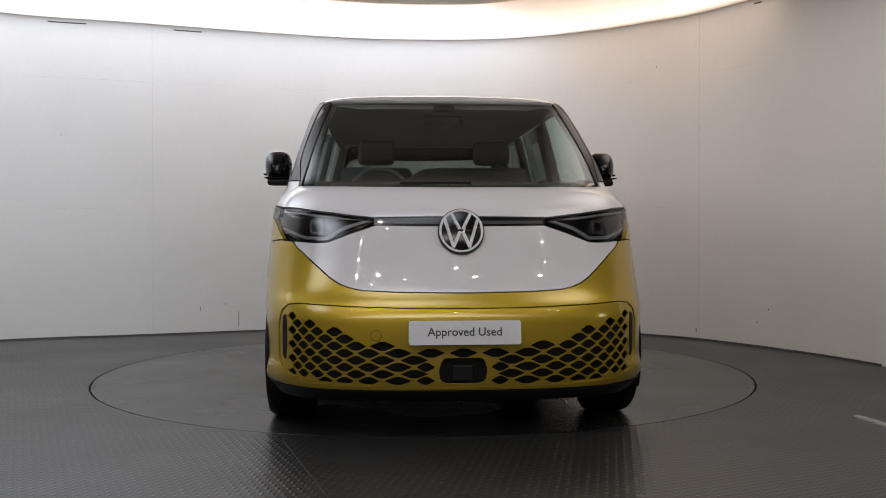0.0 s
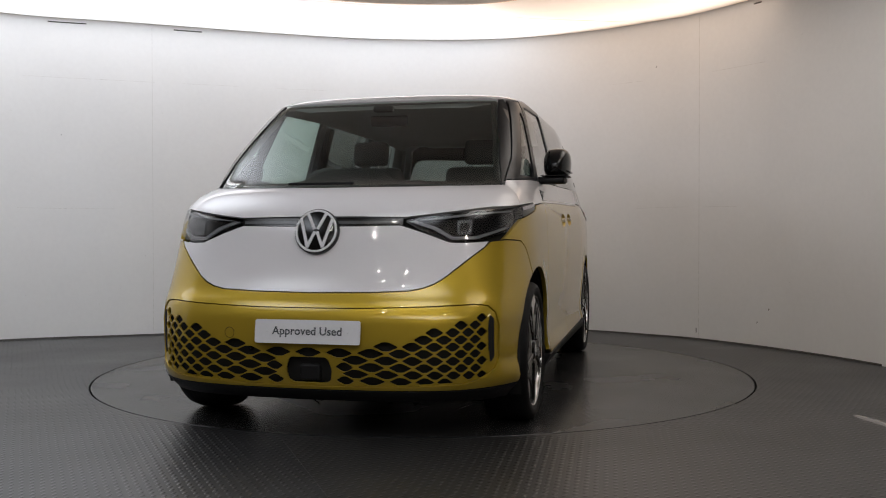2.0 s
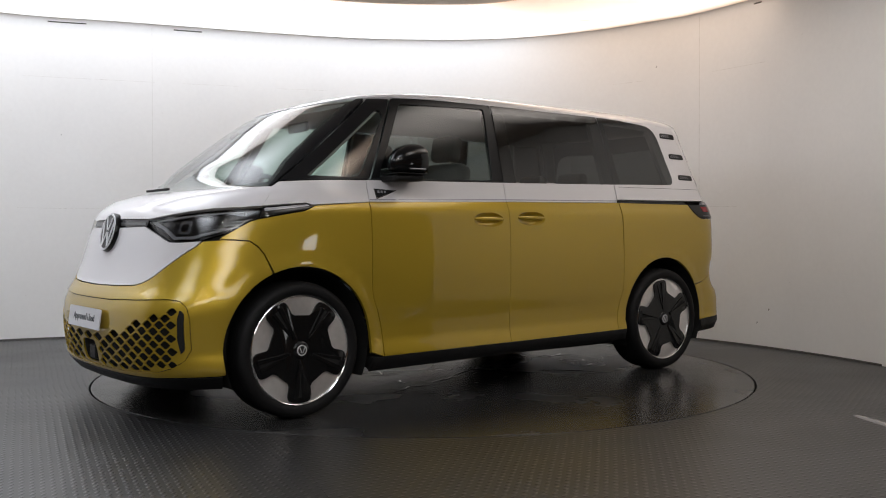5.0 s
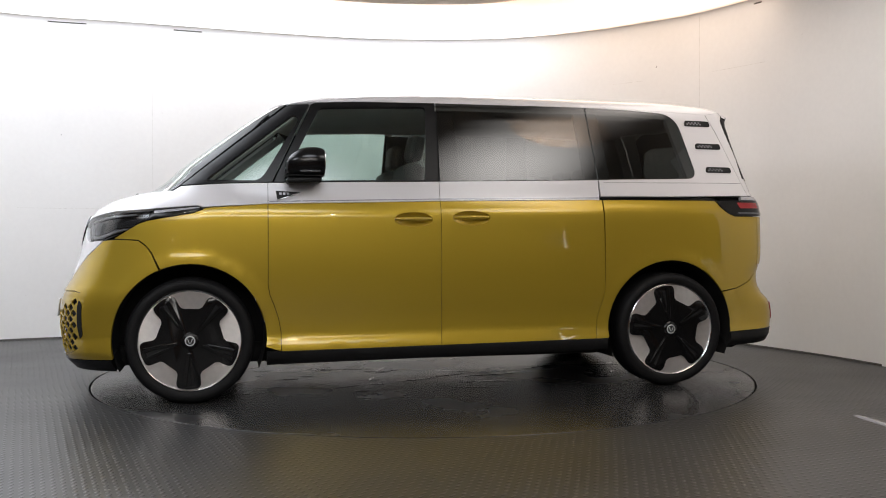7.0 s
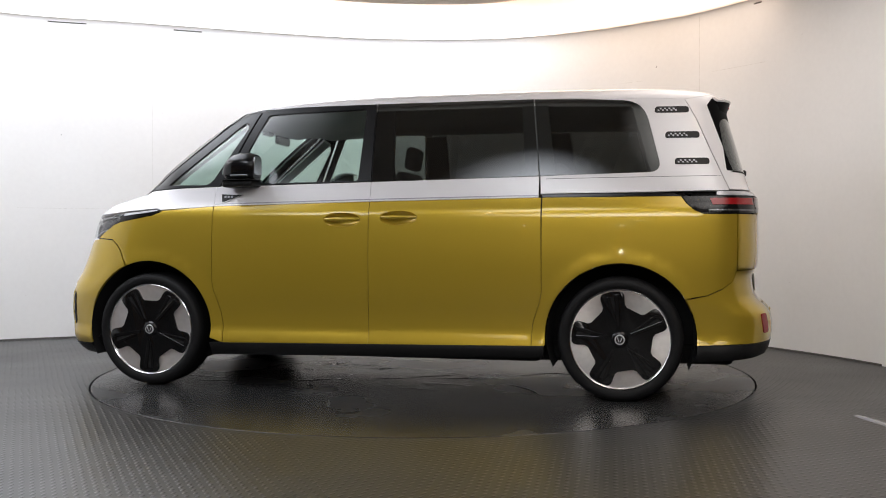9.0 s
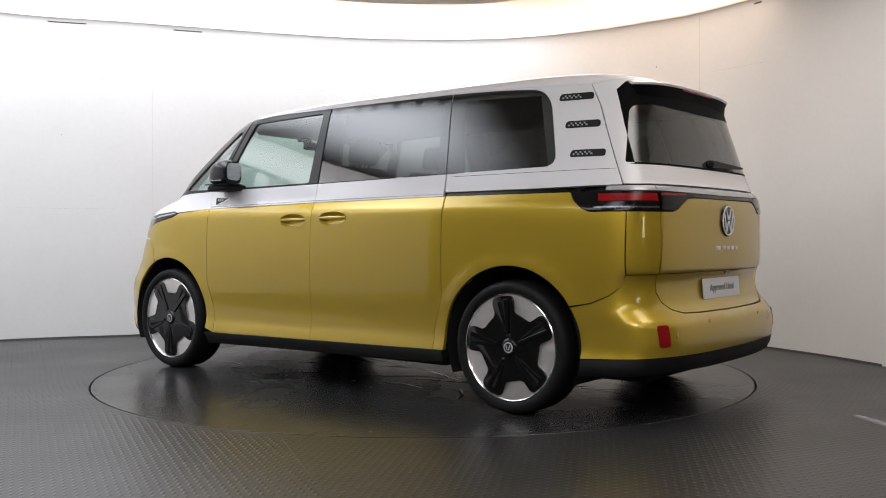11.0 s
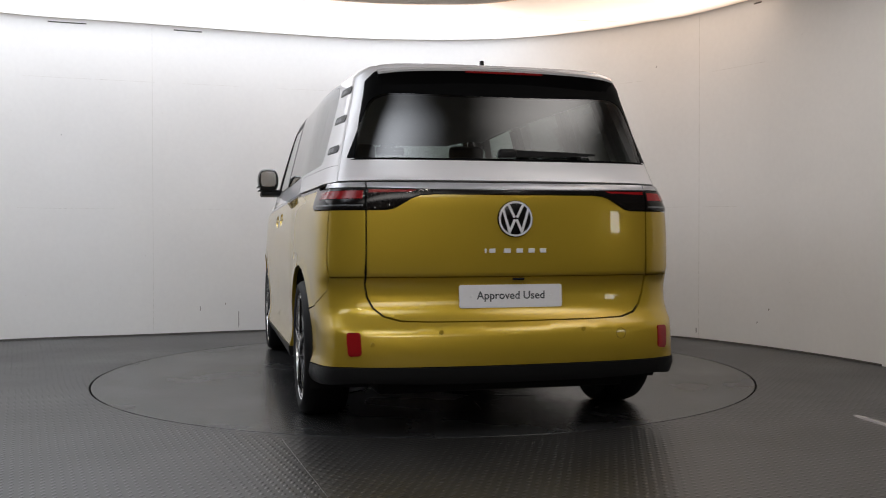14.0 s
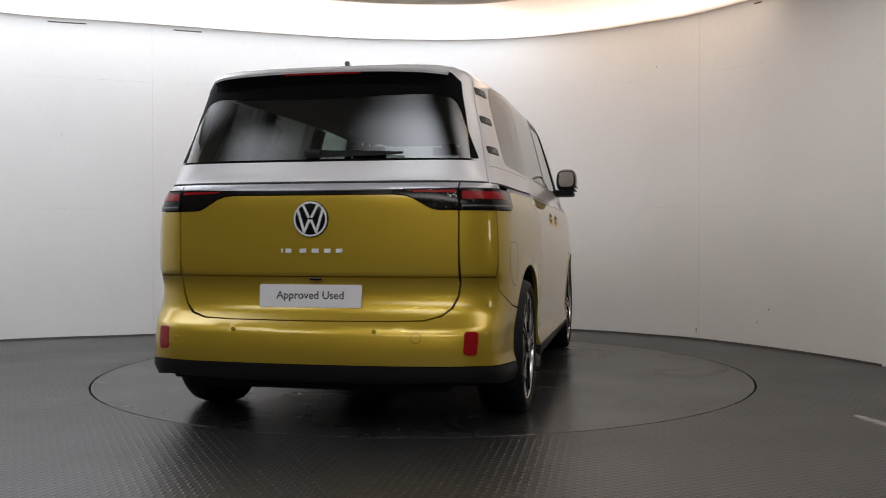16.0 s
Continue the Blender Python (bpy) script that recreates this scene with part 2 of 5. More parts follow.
def build_room():
    verts, faces = [], []
    n = len(WALL_PLAN)
    for i, p in enumerate(WALL_PLAN):
        t = WALL_PLAN[min(i + 1, n - 1)] - WALL_PLAN[max(i - 1, 0)]
        out = np.array((-t[1], t[0])) / np.hypot(*t) * 0.12
        for q in (p, p + out):
            verts += [(q[0], q[1], -0.02), (q[0], q[1], CEILING_Z + 0.05)]
    for i in range(n - 1):
        a, b = 4 * i, 4 * i + 4
        faces += [(a, a + 1, b + 1, b), (a + 2, b + 2, b + 3, a + 3), (a + 1, a + 3, b + 3, b + 1)]
    faces += [(0, 2, 3, 1), (4 * n - 4, 4 * n - 3, 4 * n - 1, 4 * n - 2)]
    wall = mesh_object("wall_curved", verts, faces, WALL_WHITE)
    wall.data.set_sharp_from_angle(angle=radians(40))
    tagged(wall, "white painted curved studio wall with faint scuffs and joints", "wall", kind="structure")

    build_wall_details(wall)
    # floor with a round hole for the turntable
    steps = 96
    R, FAR = 2.253, 20.0
    verts, faces = [], []
    for i in range(steps):
        a = 2 * math.pi * i / steps
        c, s = math.cos(a), math.sin(a)
        k = FAR / max(abs(c), abs(s))
        verts += [(R * c, R * s, 0), (4.2 * c, 4.2 * s, 0), (k * c, k * s, 0), (R * c, R * s, -0.06)]
    for i in range(steps):
        a, b = 4 * i, 4 * ((i + 1) % steps)
        faces += [(a, a + 1, b + 1, b), (a + 1, a + 2, b + 2, b + 1), (a + 3, a, b, b + 3)]
    ground = mesh_object("floor", verts, faces, FLOOR_RUBBER, False)
    tagged(ground, "dark grey studded rubber floor with a worn sheen", "floor", kind="structure")
    # a second rubber sheet laid against the turntable
    edge = [(2.266 * math.cos(radians(d)), 2.266 * math.sin(radians(d))) for d in range(-120, -58, 3)]
    plan = [(0.36, -5.5), (-0.355, -3.275), (-0.503, -2.816), (-0.68, -2.26)] + [q for q in edge if -0.66 < q[0] < 1.05] + [(1.10, -2.09), (2.265, -1.771), (3.6, -1.40), (3.6, -12.0), (2.4, -12.0)]
    bm = bmesh.new()
    bm.faces.new([bm.verts.new((x, y, 0.0022)) for x, y in plan])
    low = [bm.verts.new((x, y, -0.002)) for x, y in plan]
    bm.verts.ensure_lookup_table()
    for i in range(len(plan)):
        k = (i + 1) % len(plan)
        bm.faces.new((bm.verts[i], bm.verts[k], low[k], low[i]))
    tagged(part("floor_sheet", bm, SHEET_RUBBER), "studded dark rubber floor sheet with a worn edge", "floor", kind="structure")
    pit = mesh_object("floor_pit", [(4 * math.cos(2 * math.pi * i / 32), 4 * math.sin(2 * math.pi * i / 32), -0.07) for i in range(32)], [tuple(range(32))], DARK, False)
    tagged(pit, "black pit under the turntable", "floor", kind="structure")

    bm = box(32, 30, 0.1, (0, -6, CEILING_Z + 0.05))
    ceil = part("ceiling", bm, CEILING_WHITE)
    tagged(ceil, "warm white stretched fabric ceiling lit from above", "ceiling", kind="structure")
    for name, sx, sy, at in (("wall_south", 20, 0.2, (0, -17, 1.5)), ("wall_west", 0.2, 22, (-9, -6, 1.5)), ("wall_east", 0.2, 22, (9, -6, 1.5)),
                             ("wall_north", 20, 0.2, (0, 5, 1.5))):
        tagged(part(name, box(sx, sy, 3.1, at), BROWN_WALL), "plain brown showroom wall", "wall", kind="structure")


def on_wall(along_x, left=False):
    """A place of the curved wall at a given x, and its inward normal."""
    for i in range(1, len(WALL_PLAN) - 1):
        q0, q1 = WALL_PLAN[i], WALL_PLAN[i + 1]
        if q0[0] <= along_x < q1[0]:
            k = (along_x - q0[0]) / (q1[0] - q0[0])
            d = (q1 - q0) / np.hypot(*(q1 - q0))
            return q0 + (q1 - q0) * k, np.array((d[1], -d[0]))


def wall_line(name, places, z_pairs, mat, wall, proud=0.0012):
    """A flat strip on the curved wall: plan x values with (low, high) heights."""
    verts, faces = [], []
    for x, (z0, z1) in zip(places, z_pairs):
        q, n = on_wall(x)
        q = q + n * proud
        verts += [(q[0], q[1], z0), (q[0], q[1], z1)]
    for i in range(len(places) - 1):
        faces.append((2 * i, 2 * i + 2, 2 * i + 3, 2 * i + 1))
    ob = mesh_object(name, verts, faces, mat, False)
    ob.parent = wall
    return ob


def build_wall_details(wall):
    # board joints, faint and broken, at board height and width
    for z, runs in ((1.22, ((-3.75, -2.95), (-2.3, -1.9), (2.05, 2.45), (2.55, 2.75))), (2.44, ((-3.7, -2.6), (-2.35, -1.85), (-1.5, -1.0), (1.85, 2.1), (2.6, 2.9)))):
        for x0, x1 in runs:
            xs = np.linspace(x0, x1, 8)
            tilt = 0.006 * math.sin(x0 * 7)
            wall_line("board_joint", xs, [(z + tilt * k / 8, z + 0.004 + tilt * k / 8) for k in range(8)], JOINT_GREY, wall)
    for x in (-2.62, 2.52):
        wall_line("board_joint", [x - 0.0022, x + 0.0022], [(0.0, 2.96)] * 2, JOINT_GREY, wall)
    # dark slits under the ceiling, skirting shadow gap and scuffs
    for x0, x1 in ((-3.50, -3.18), (-2.43, -2.18), (2.84, 2.88)):
        xs = np.linspace(x0, x1, 5)
        wall_line("ceiling_slit", xs, [(2.950, 2.962)] * 5, DARK_GREY, wall)
    xs = np.linspace(-4.6, 3.36, 90)
    wall_line("base_seal", xs, [(0.0, 0.016)] * 90, DARK_GREY, wall, 0.002)
    rnd = random.Random(5)
    for x, z, h in ((-2.21, 0.22, 0.05), (-1.98, 0.27, 0.03), (-1.86, 0.05, 0.16), (2.50, 0.06, 0.05), (2.86, 0.20, 0.02), (2.92, 0.32, 0.02), (-1.45, 0.3, 0.02), (-3.4, 1.9, 0.02), (2.2, 2.55, 0.02)):
        wall_line("scuff", [x, x + 0.004, x + 0.007], [(z, z + h), (z + 0.004, z + h - 0.003), (z + 0.01, z + h - 0.008)], SCUFF, wall)
    for i in range(26):
        x, z = rnd.choice([rnd.uniform(-3.8, -1.5), rnd.uniform(1.8, 3.1)]), rnd.uniform(0.1, 2.7)
        wall_line("speck", [x, x + rnd.uniform(0.004, 0.009)], [(z, z + rnd.uniform(0.003, 0.008))] * 2, JOINT_GREY, wall)
    # joint of the ceiling fabric
    pts = [(-1.6, 1.30), (-0.89, 1.48), (-0.36, 1.63), (0.25, 1.87), (1.04, 2.10), (1.86, 2.22), (2.29, 2.21)]
    verts, faces = [], []
    for x, y in pts:
        verts += [(x, y - 0.006, CEILING_Z - 0.014), (x, y + 0.006, CEILING_Z - 0.014)]
    for i in range(len(pts) - 1):
        faces.append((2 * i, 2 * i + 1, 2 * i + 3, 2 * i + 2))
    tagged(mesh_object("ceiling_trim", verts, faces, JOINT_GREY, False), "thin grey joint across the fabric ceiling", "trim", kind="structure")
    # bright metal edge strip lying on the floor
    bm = bmesh.new()
    rows = []
    for u, w, h in ((0.0, 0.002, 0.003), (0.03, 0.012, 0.008), (0.12, 0.016, 0.012), (1.2, 0.016, 0.012)):
        c = Vector((2.29, -1.75, 0.002)) + Vector((0.165, -0.985, 0)).normalized() * u
        sx = Vector((0.985, 0.165, 0)) * w
        rows.append([bm.verts.new(c - sx), bm.verts.new(c - sx * 0.6 + Vector((0, 0, h))), bm.verts.new(c + sx * 0.6 + Vector((0, 0, h))), bm.verts.new(c + sx)])
    for r0, r1 in zip(rows, rows[1:]):
        for i in range(3):
            bm.faces.new((r0[i], r0[i + 1], r1[i + 1], r1[i]))
    bm.faces.new(rows[-1])
    tagged(part("metal_strip", bm, LIGHT_STRIP), "thin bright metal strip lying on the floor", "metal strip")


def glow_panel(name, outline, z, label, mat, rows=12, fade=None):
    """Backlit fabric from a strip of (centre, half-width vector, glow, warmth) rows, fading to its edges and ends.
    fade: the glow across the strip as a function of -1 to 1."""
    verts, faces, glow, warmth = [], [], [], []
    n = len(outline)
    for i, (c, h, g, w) in enumerate(outline):
        for k in range(rows + 1):
            t = 2 * k / rows - 1
            verts.append((c[0] + h[0] * t, c[1] + h[1] * t, z))
            glow.append(g * (fade(t) if fade else 1 - t * t))
            warmth.append(min(1.0, w + (0.20 * (t + 1) if fade else 0)))
    for i in range(n - 1):
        for k in range(rows):
            a = i * (rows + 1) + k
            faces.append((a, a + 1, a + rows + 2, a + rows + 1))
    ob = mesh_object(name, verts, faces, mat)
    for key, values in (("glow", glow), ("warmth", warmth)):
        ob.data.attributes.new(key, "FLOAT", "POINT").data.foreach_set("value", values)
    return tagged(ob, label, "ceiling light", "backlit ceiling panels")


def build_lights():
    # the long bright strip that follows the curved wall, brightest beside it
    pts = []
    for i, p in enumerate(WALL_PLAN):
        if p[1] < -2.2 or p[0] > 3.0:
            continue
        t = WALL_PLAN[i + 1] - WALL_PLAN[i - 1]
        inward = np.array((t[1], -t[0])) / np.hypot(*t)
        end = float(np.clip((p[0] - 0.7) / 1.1, 0, 1))
        g = 0.52 - 0.13 * end * end * (3 - 2 * end)
        pts.append((p + inward * 0.76, inward * 0.74, g * min(1.0, (p[1] + 2.3) / 0.8), 0.95 * end))
    glow_panel("ceiling_light", pts, CEILING_Z - 0.006, "long backlit white ceiling strip beside the curved wall", BACKLIT,
               fade=lambda t: float(np.interp(t, [-1, -0.93, -0.5, 0.0, 1.0], [0.45, 0.9, 1.0, 0.86, 0.58])))
    # unseen patches, some mirrored in the windows, others added to light walls and van
    for x, y, rx, ry, g, mat, warm in ((-2.7, -0.8, 1.6, 2.1, 0.69, BACKLIT, 0.0), (2.15, -0.8, 1.1, 1.9, 0.50, BACKLIT_WARM, 0.3), (-0.3, -4.2, 1.3, 1.0, 0.66, BACKLIT, 0.0), (2.0, -3.2, 1.1, 1.3, 0.60, BACKLIT_WARM, 0.1),
                                       (-3.0, -4.4, 1.2, 1.4, 0.68, BACKLIT, 0.0), (0.0, -7.8, 3.4, 1.5, 0.77, BACKLIT_WARM, 0.1)):
        pts = [((x + rx * u, y), (0, ry * math.sqrt(max(1 - u * u, 1e-4))), g * (1 - u * u), warm) for u in np.linspace(-1, 1, 21)]
        glow_panel("ceiling_light", pts, CEILING_Z - 0.010, "out-of-view glowing patch of the fabric ceiling that lights van and walls", mat)
    # small bright ceiling spots
    for x, y in ((-1.66, -5.59), (-0.87, -5.39), (-0.29, -5.44), (0.69, -6.22), (0.97, -5.78), (2.60, -5.53), (2.15, -5.18), (-0.89, -4.69), (-1.41, -5.06),
                 (-0.7, -12.2), (2.06, -11.8), (-1.8, -16.0), (-4.9, -15.8), (3.4, -13.5), (0.4, -14.5)):
        spot = tagged(part("spotlight", lathe([(0.001, 0), (0.05, 0), (0.055, -0.02), (0.055, 0.03), (0.001, 0.03)], 24, matrix=pose(x, y, CEILING_Z - 0.05, 90, 0, 0)), SATIN_BLACK),
                      "small round ceiling spotlight", "spotlight", "ceiling spotlights")
        part("bulb", lathe([(0.001, -0.052), (0.020, -0.049), (0.036, -0.038), (0.045, -0.020)], 20, matrix=pose(x, y, CEILING_Z - 0.05, 90, 0, 0)), BULB, spot, "glowing lamp face")
    # small panel lamp out of view by the turntable, mirrored in the paint
    lamp = tagged(new("stand_lamp"), "small white panel lamp on a black stand, with added side flaps", "lamp")
    part("base", lathe([(0.001, 0.0), (0.15, 0.0), (0.15, 0.010), (0.02, 0.022), (0.001, 0.022)], 32, matrix=pose(2.42, -3.12, 0.002, 90, 0, 0)), SATIN_BLACK, lamp)
    part("pole", lathe([(0.012, 0.02), (0.012, 1.02)], 16, matrix=pose(2.42, -3.12, 0.0, 90, 0, 0)), SATIN_BLACK, lamp)
    part("housing", box(0.05, 0.38, 0.26, (2.405, -3.12, 1.14), 0.008), SATIN_BLACK, lamp)
    # unseen flaps, added to keep the lamp's reflection off the van's flank
    for y in (-2.93, -3.31):
        part("blocker_flap", box(0.22, 0.006, 0.26, (2.27, y, 1.14), 0.001, 1), SATIN_BLACK, lamp)
    for y in (-3.208, -3.032):
        part("pane", box(0.008, 0.168, 0.23, (2.377, y, 1.14)), LAMP_PANE, lamp, "bright diffuser pane")


build_room()
build_lights()
TURN_X, TURN_Y = 0.09, 0.055

# ---- the van's body as a field ----
# van space: x forward from the middle of the wheelbase, y to its left, z up from the floor
def smooth_curve(pairs):
    """A monotone cubic through (z, value) pairs, as a fast table."""
    z, v = (np.array(k, float) for k in zip(*pairs))
    h, d = np.diff(z), np.diff(v) / np.diff(z)
    m = np.zeros(len(z))
    m[0], m[-1] = d[0], d[-1]
    for i in range(1, len(z) - 1):
        if d[i - 1] * d[i] > 0:
            w1, w2 = 2 * h[i] + h[i - 1], h[i] + 2 * h[i - 1]
            m[i] = (w1 + w2) / (w1 / d[i - 1] + w2 / d[i])
    q = np.linspace(z[0], z[-1], 1200)
    i = np.clip(np.searchsorted(z, q) - 1, 0, len(h) - 1)
    t = (q - z[i]) / h[i]
    val = ((2 * t ** 3 - 3 * t ** 2 + 1) * v[i] + (t ** 3 - 2 * t ** 2 + t) * h[i] * m[i] + (3 * t ** 2 - 2 * t ** 3) * v[i + 1] + (t ** 3 - t ** 2) * h[i] * m[i + 1])
    return lambda x: np.interp(x, q, val)


TOP_Z = 1.908
NOSE = smooth_curve([(0.15, 2.149), (0.20, 2.219), (0.26, 2.264), (0.36, 2.2896), (0.47, 2.3015), (0.571, 2.2971), (0.640, 2.2771), (0.668, 2.2606), (0.70, 2.2398), (0.79, 2.2073), (0.938, 2.1706), (1.03, 2.1466),
                     (1.09, 2.1214), (1.14, 2.067), (1.185, 1.981), (1.215, 1.879), (1.235, 1.79), (1.40, 1.575), (1.55, 1.37), (1.70, 1.155), (1.775, 1.03), (1.7987, 0.97), (1.825, 0.83), (1.8512, 0.66),
                     (1.8774, 0.4), (1.8966, 0.05), (TOP_Z, -0.5)])
TAIL = smooth_curve([(0.15, -2.20), (0.22, -2.28), (0.26, -2.36), (0.33, -2.395), (0.42, -2.41), (0.52, -2.395), (0.57, -2.345), (0.62, -2.308), (0.70, -2.293), (0.755, -2.305), (0.78, -2.322), (0.90, -2.328), (1.10, -2.325),
                     (1.19, -2.315), (1.235, -2.28), (1.34, -2.245), (1.55, -2.185), (1.70, -2.14), (1.79, -2.115), (1.8206, -2.08), (1.8424, -1.98), (1.8652, -1.75), (1.8879, -1.35), (1.901, -0.95), (TOP_Z, -0.5)])
HALF = smooth_curve([(0.15, 0.88), (0.22, 0.94), (0.29, 0.980), (0.33, 0.974), (0.39, 0.960), (0.46, 0.959), (0.60, 0.968), (0.80, 0.973), (1.00, 0.967), (1.105, 0.958), (1.125, 0.952), (1.172, 0.931), (1.20, 0.922), (1.25, 0.910), (1.35, 0.886), (1.50, 0.8495), (1.65, 0.811),
                     (1.74, 0.786), (1.79, 0.765), (1.8162, 0.735), (1.8424, 0.68), (1.8687, 0.585), (1.8879, 0.45), (1.8993, 0.33), (1.9054, 0.18), (TOP_Z, 0.02)])
NOSE_BOW = smooth_curve([(0.15, 0.055), (0.3, 0.06), (0.55, 0.085), (0.72, 0.11), (0.9, 0.15), (1.05, 0.165), (1.2, 0.15), (1.3, 0.14), (1.75, 0.12), (1.85, 0.25), (TOP_Z, 0.3)])
NOSE_POWER = smooth_curve([(0.15, 4.7), (0.3, 4.8), (0.6, 5.2), (1.2, 5.3), (1.3, 7.0), (1.78, 8.0), (1.85, 5.0), (TOP_Z, 3.0)])
NOSE_LEN = 1.0
TAIL_LEN, TAIL_POWER, TAIL_BOW = 0.55, 6.5, 0.09
TAPER = smooth_curve([(0.15, 0.055), (1.10, 0.055), (1.20, 0.062), (1.38, 0.090), (1.55, 0.120), (1.71, 0.142), (TOP_Z, 0.142)])
AXLE, ARCH_Z, ARCH_R = 1.494, 0.372, 0.432


def field(x, y, z):
    """Below 1 inside the body, above 1 outside."""
    w = HALF(z)
    for ax in (AXLE, -AXLE):
        r = np.hypot(x - ax, z - ARCH_Z)
        w = w + 0.006 * np.exp(-((r - 0.43) / 0.06) ** 4) * (z < 1.2)
    w = w * (1 - TAPER(z) * np.clip((-0.9 - x) / 1.4, 0, 1) ** 1.6)
    ay = np.abs(y) / w
    front = np.clip((x + NOSE_BOW(z) * y * y - NOSE(z) + NOSE_LEN) / NOSE_LEN, 0, None)
    rear = np.clip((TAIL(z) + TAIL_LEN - x + TAIL_BOW * y * y) / TAIL_LEN, 0, None)
    p = np.where(x > -0.2, NOSE_POWER(z), TAIL_POWER)
    return np.where(z >= TOP_Z, 9.0, ay ** p + front ** p + rear ** p)


def surface(origin, way, far=3.5):
    """Where rays from inside the body leave it. origin, way: arrays of n rows."""
    lo, hi = np.zeros(len(origin)), np.full(len(origin), far)
    for _ in range(36):
        mid = (lo + hi) / 2
        p = origin + way * mid[:, None]
        inside = field(p[:, 0], p[:, 1], p[:, 2]) < 1
        lo, hi = np.where(inside, mid, lo), np.where(inside, hi, mid)
    return origin + way * lo[:, None]


def outward(p):
    e = 0.004
    n = np.stack([field(*(p + np.eye(3)[k] * e).T) - field(*(p - np.eye(3)[k] * e).T) for k in range(3)], -1)
    n[p[:, 2] > TOP_Z - 0.006] = (0, 0, 1)
    return n / np.maximum(np.linalg.norm(n, axis=1), 1e-9)[:, None]


class Side:
    """Charts of the body: a flat domain (a, b) and the surface point for it. Side: a = x, b = z."""
    def put(self, ab):
        o = np.stack([ab[:, 0], 0 * ab[:, 0], ab[:, 1]], -1)
        return surface(o, np.tile((0.0, 1.0, 0.0), (len(ab), 1)))

    def read(self, p):
        return np.stack([p[:, 0], p[:, 2]], -1)


class Round:
    """a = angle round an upright axis at x = axis (times 1.6), b = z."""
    def __init__(self, axis, facing):
        self.axis, self.facing = axis, facing

    def put(self, ab):
        t = ab[:, 0] / 1.6
        o = np.stack([0 * t + self.axis, 0 * t, ab[:, 1]], -1)
        return surface(o, np.stack([np.cos(t) * self.facing, np.sin(t), 0 * t], -1))

    def read(self, p):
        return np.stack([1.6 * np.arctan2(p[:, 1], (p[:, 0] - self.axis) * self.facing), p[:, 2]], -1)


class Over:
    """a = x, b = angle over the top about the line z = 1.1 (times 0.85)."""
    def put(self, ab):
        t = ab[:, 1] / 0.85
        o = np.stack([ab[:, 0], 0 * t, 0 * t + 1.1], -1)
        return surface(o, np.stack([0 * t, np.sin(t), np.cos(t)], -1))

    def read(self, p):
        return np.stack([p[:, 0], 0.85 * np.arctan2(p[:, 1], p[:, 2] - 1.1)], -1)


SIDE, FRONT, BACK, OVER = Side(), Round(0.3, 1), Round(-1.2, -1), Over()


def on_side(points):
    """Surface points of the left flank from (x, z)."""
    return SIDE.put(np.array(points, float))


def on_front(points, axis=0.3):
    """Surface points of the nose from (y, z)."""
    q = np.array(points, float)
    return surface(np.stack([0 * q[:, 0] + axis, q[:, 0], q[:, 1]], -1), np.tile((1.0, 0, 0), (len(q), 1)))


def on_back(points):
    q = np.array(points, float)
    return surface(np.stack([0 * q[:, 0] - 1.2, q[:, 0], q[:, 1]], -1), np.tile((-1.0, 0, 0), (len(q), 1)))


# ---- panels on the body ----
from mathutils.geometry import delaunay_2d_cdt


def chart_points(chart, marks, step=0.06):
    """Chart places of marks ("s", x, z) on the flank, ("f", y, z) on the nose, ("b", y, z) on the tail; a capital letter is the right flank.
    Between two marks of one kind the line is straight in that view."""
    full = []
    for (k0, u0, z0), (k1, u1, z1) in zip(marks, marks[1:] + marks[:1]):
        n = max(1, int(math.hypot(u1 - u0, z1 - z0) / step)) if k0 == k1 else 1
        full += [(k0, u0 + (u1 - u0) * i / n, z0 + (z1 - z0) * i / n) for i in range(n)]
    out = np.zeros((len(full), 3))
    for kind, put in (("s", on_side), ("S", on_side), ("f", on_front), ("b", on_back)):
        at = [i for i, m in enumerate(full) if m[0] == kind]
        if at:
            q = put([full[i][1:] for i in at])
            out[at] = q * (1, -1, 1) if kind == "S" else q
    return chart.read(out)


def both(marks):
    """The marks and their mirror images, as one closed outline."""
    flip = {"s": "S", "f": "f", "b": "b"}
    return list(marks) + [(flip[k], u if k == "s" else -u, z) for k, u, z in reversed(marks) if not (k in "fb" and abs(u) < 1e-6)]


def dense(poly, step):
    out = []
    for p, q in zip(poly, np.roll(poly, -1, 0)):
        n = max(1, int(np.hypot(*(q - p)) / step))
        out += [p + (q - p) * k / n for k in range(n)]
    return np.array(out)


def inset(poly, gap):
    if not gap:
        return poly
    area = np.sum(poly[:, 0] * np.roll(poly[:, 1], -1) - poly[:, 1] * np.roll(poly[:, 0], -1))
    d = np.roll(poly, -1, 0) - poly
    d = d / np.maximum(np.hypot(*d.T), 1e-9)[:, None]
    n = np.stack([-d[:, 1], d[:, 0]], -1) * np.sign(area)
    m = n + np.roll(n, 1, 0)
    m = m / np.maximum((m * m).sum(1) / 2, 0.35)[:, None]
    return poly + m * gap


def within(pts, poly):
    x, y = pts[:, 0], pts[:, 1]
    inside = np.zeros(len(pts), bool)
    for (x0, y0), (x1, y1) in zip(poly, np.roll(poly, -1, 0)):
        hit = (y0 > y) != (y1 > y)
        inside ^= hit & (x < (x1 - x0) * (y - y0) / (y1 - y0 + 1e-12) + x0)
    return inside


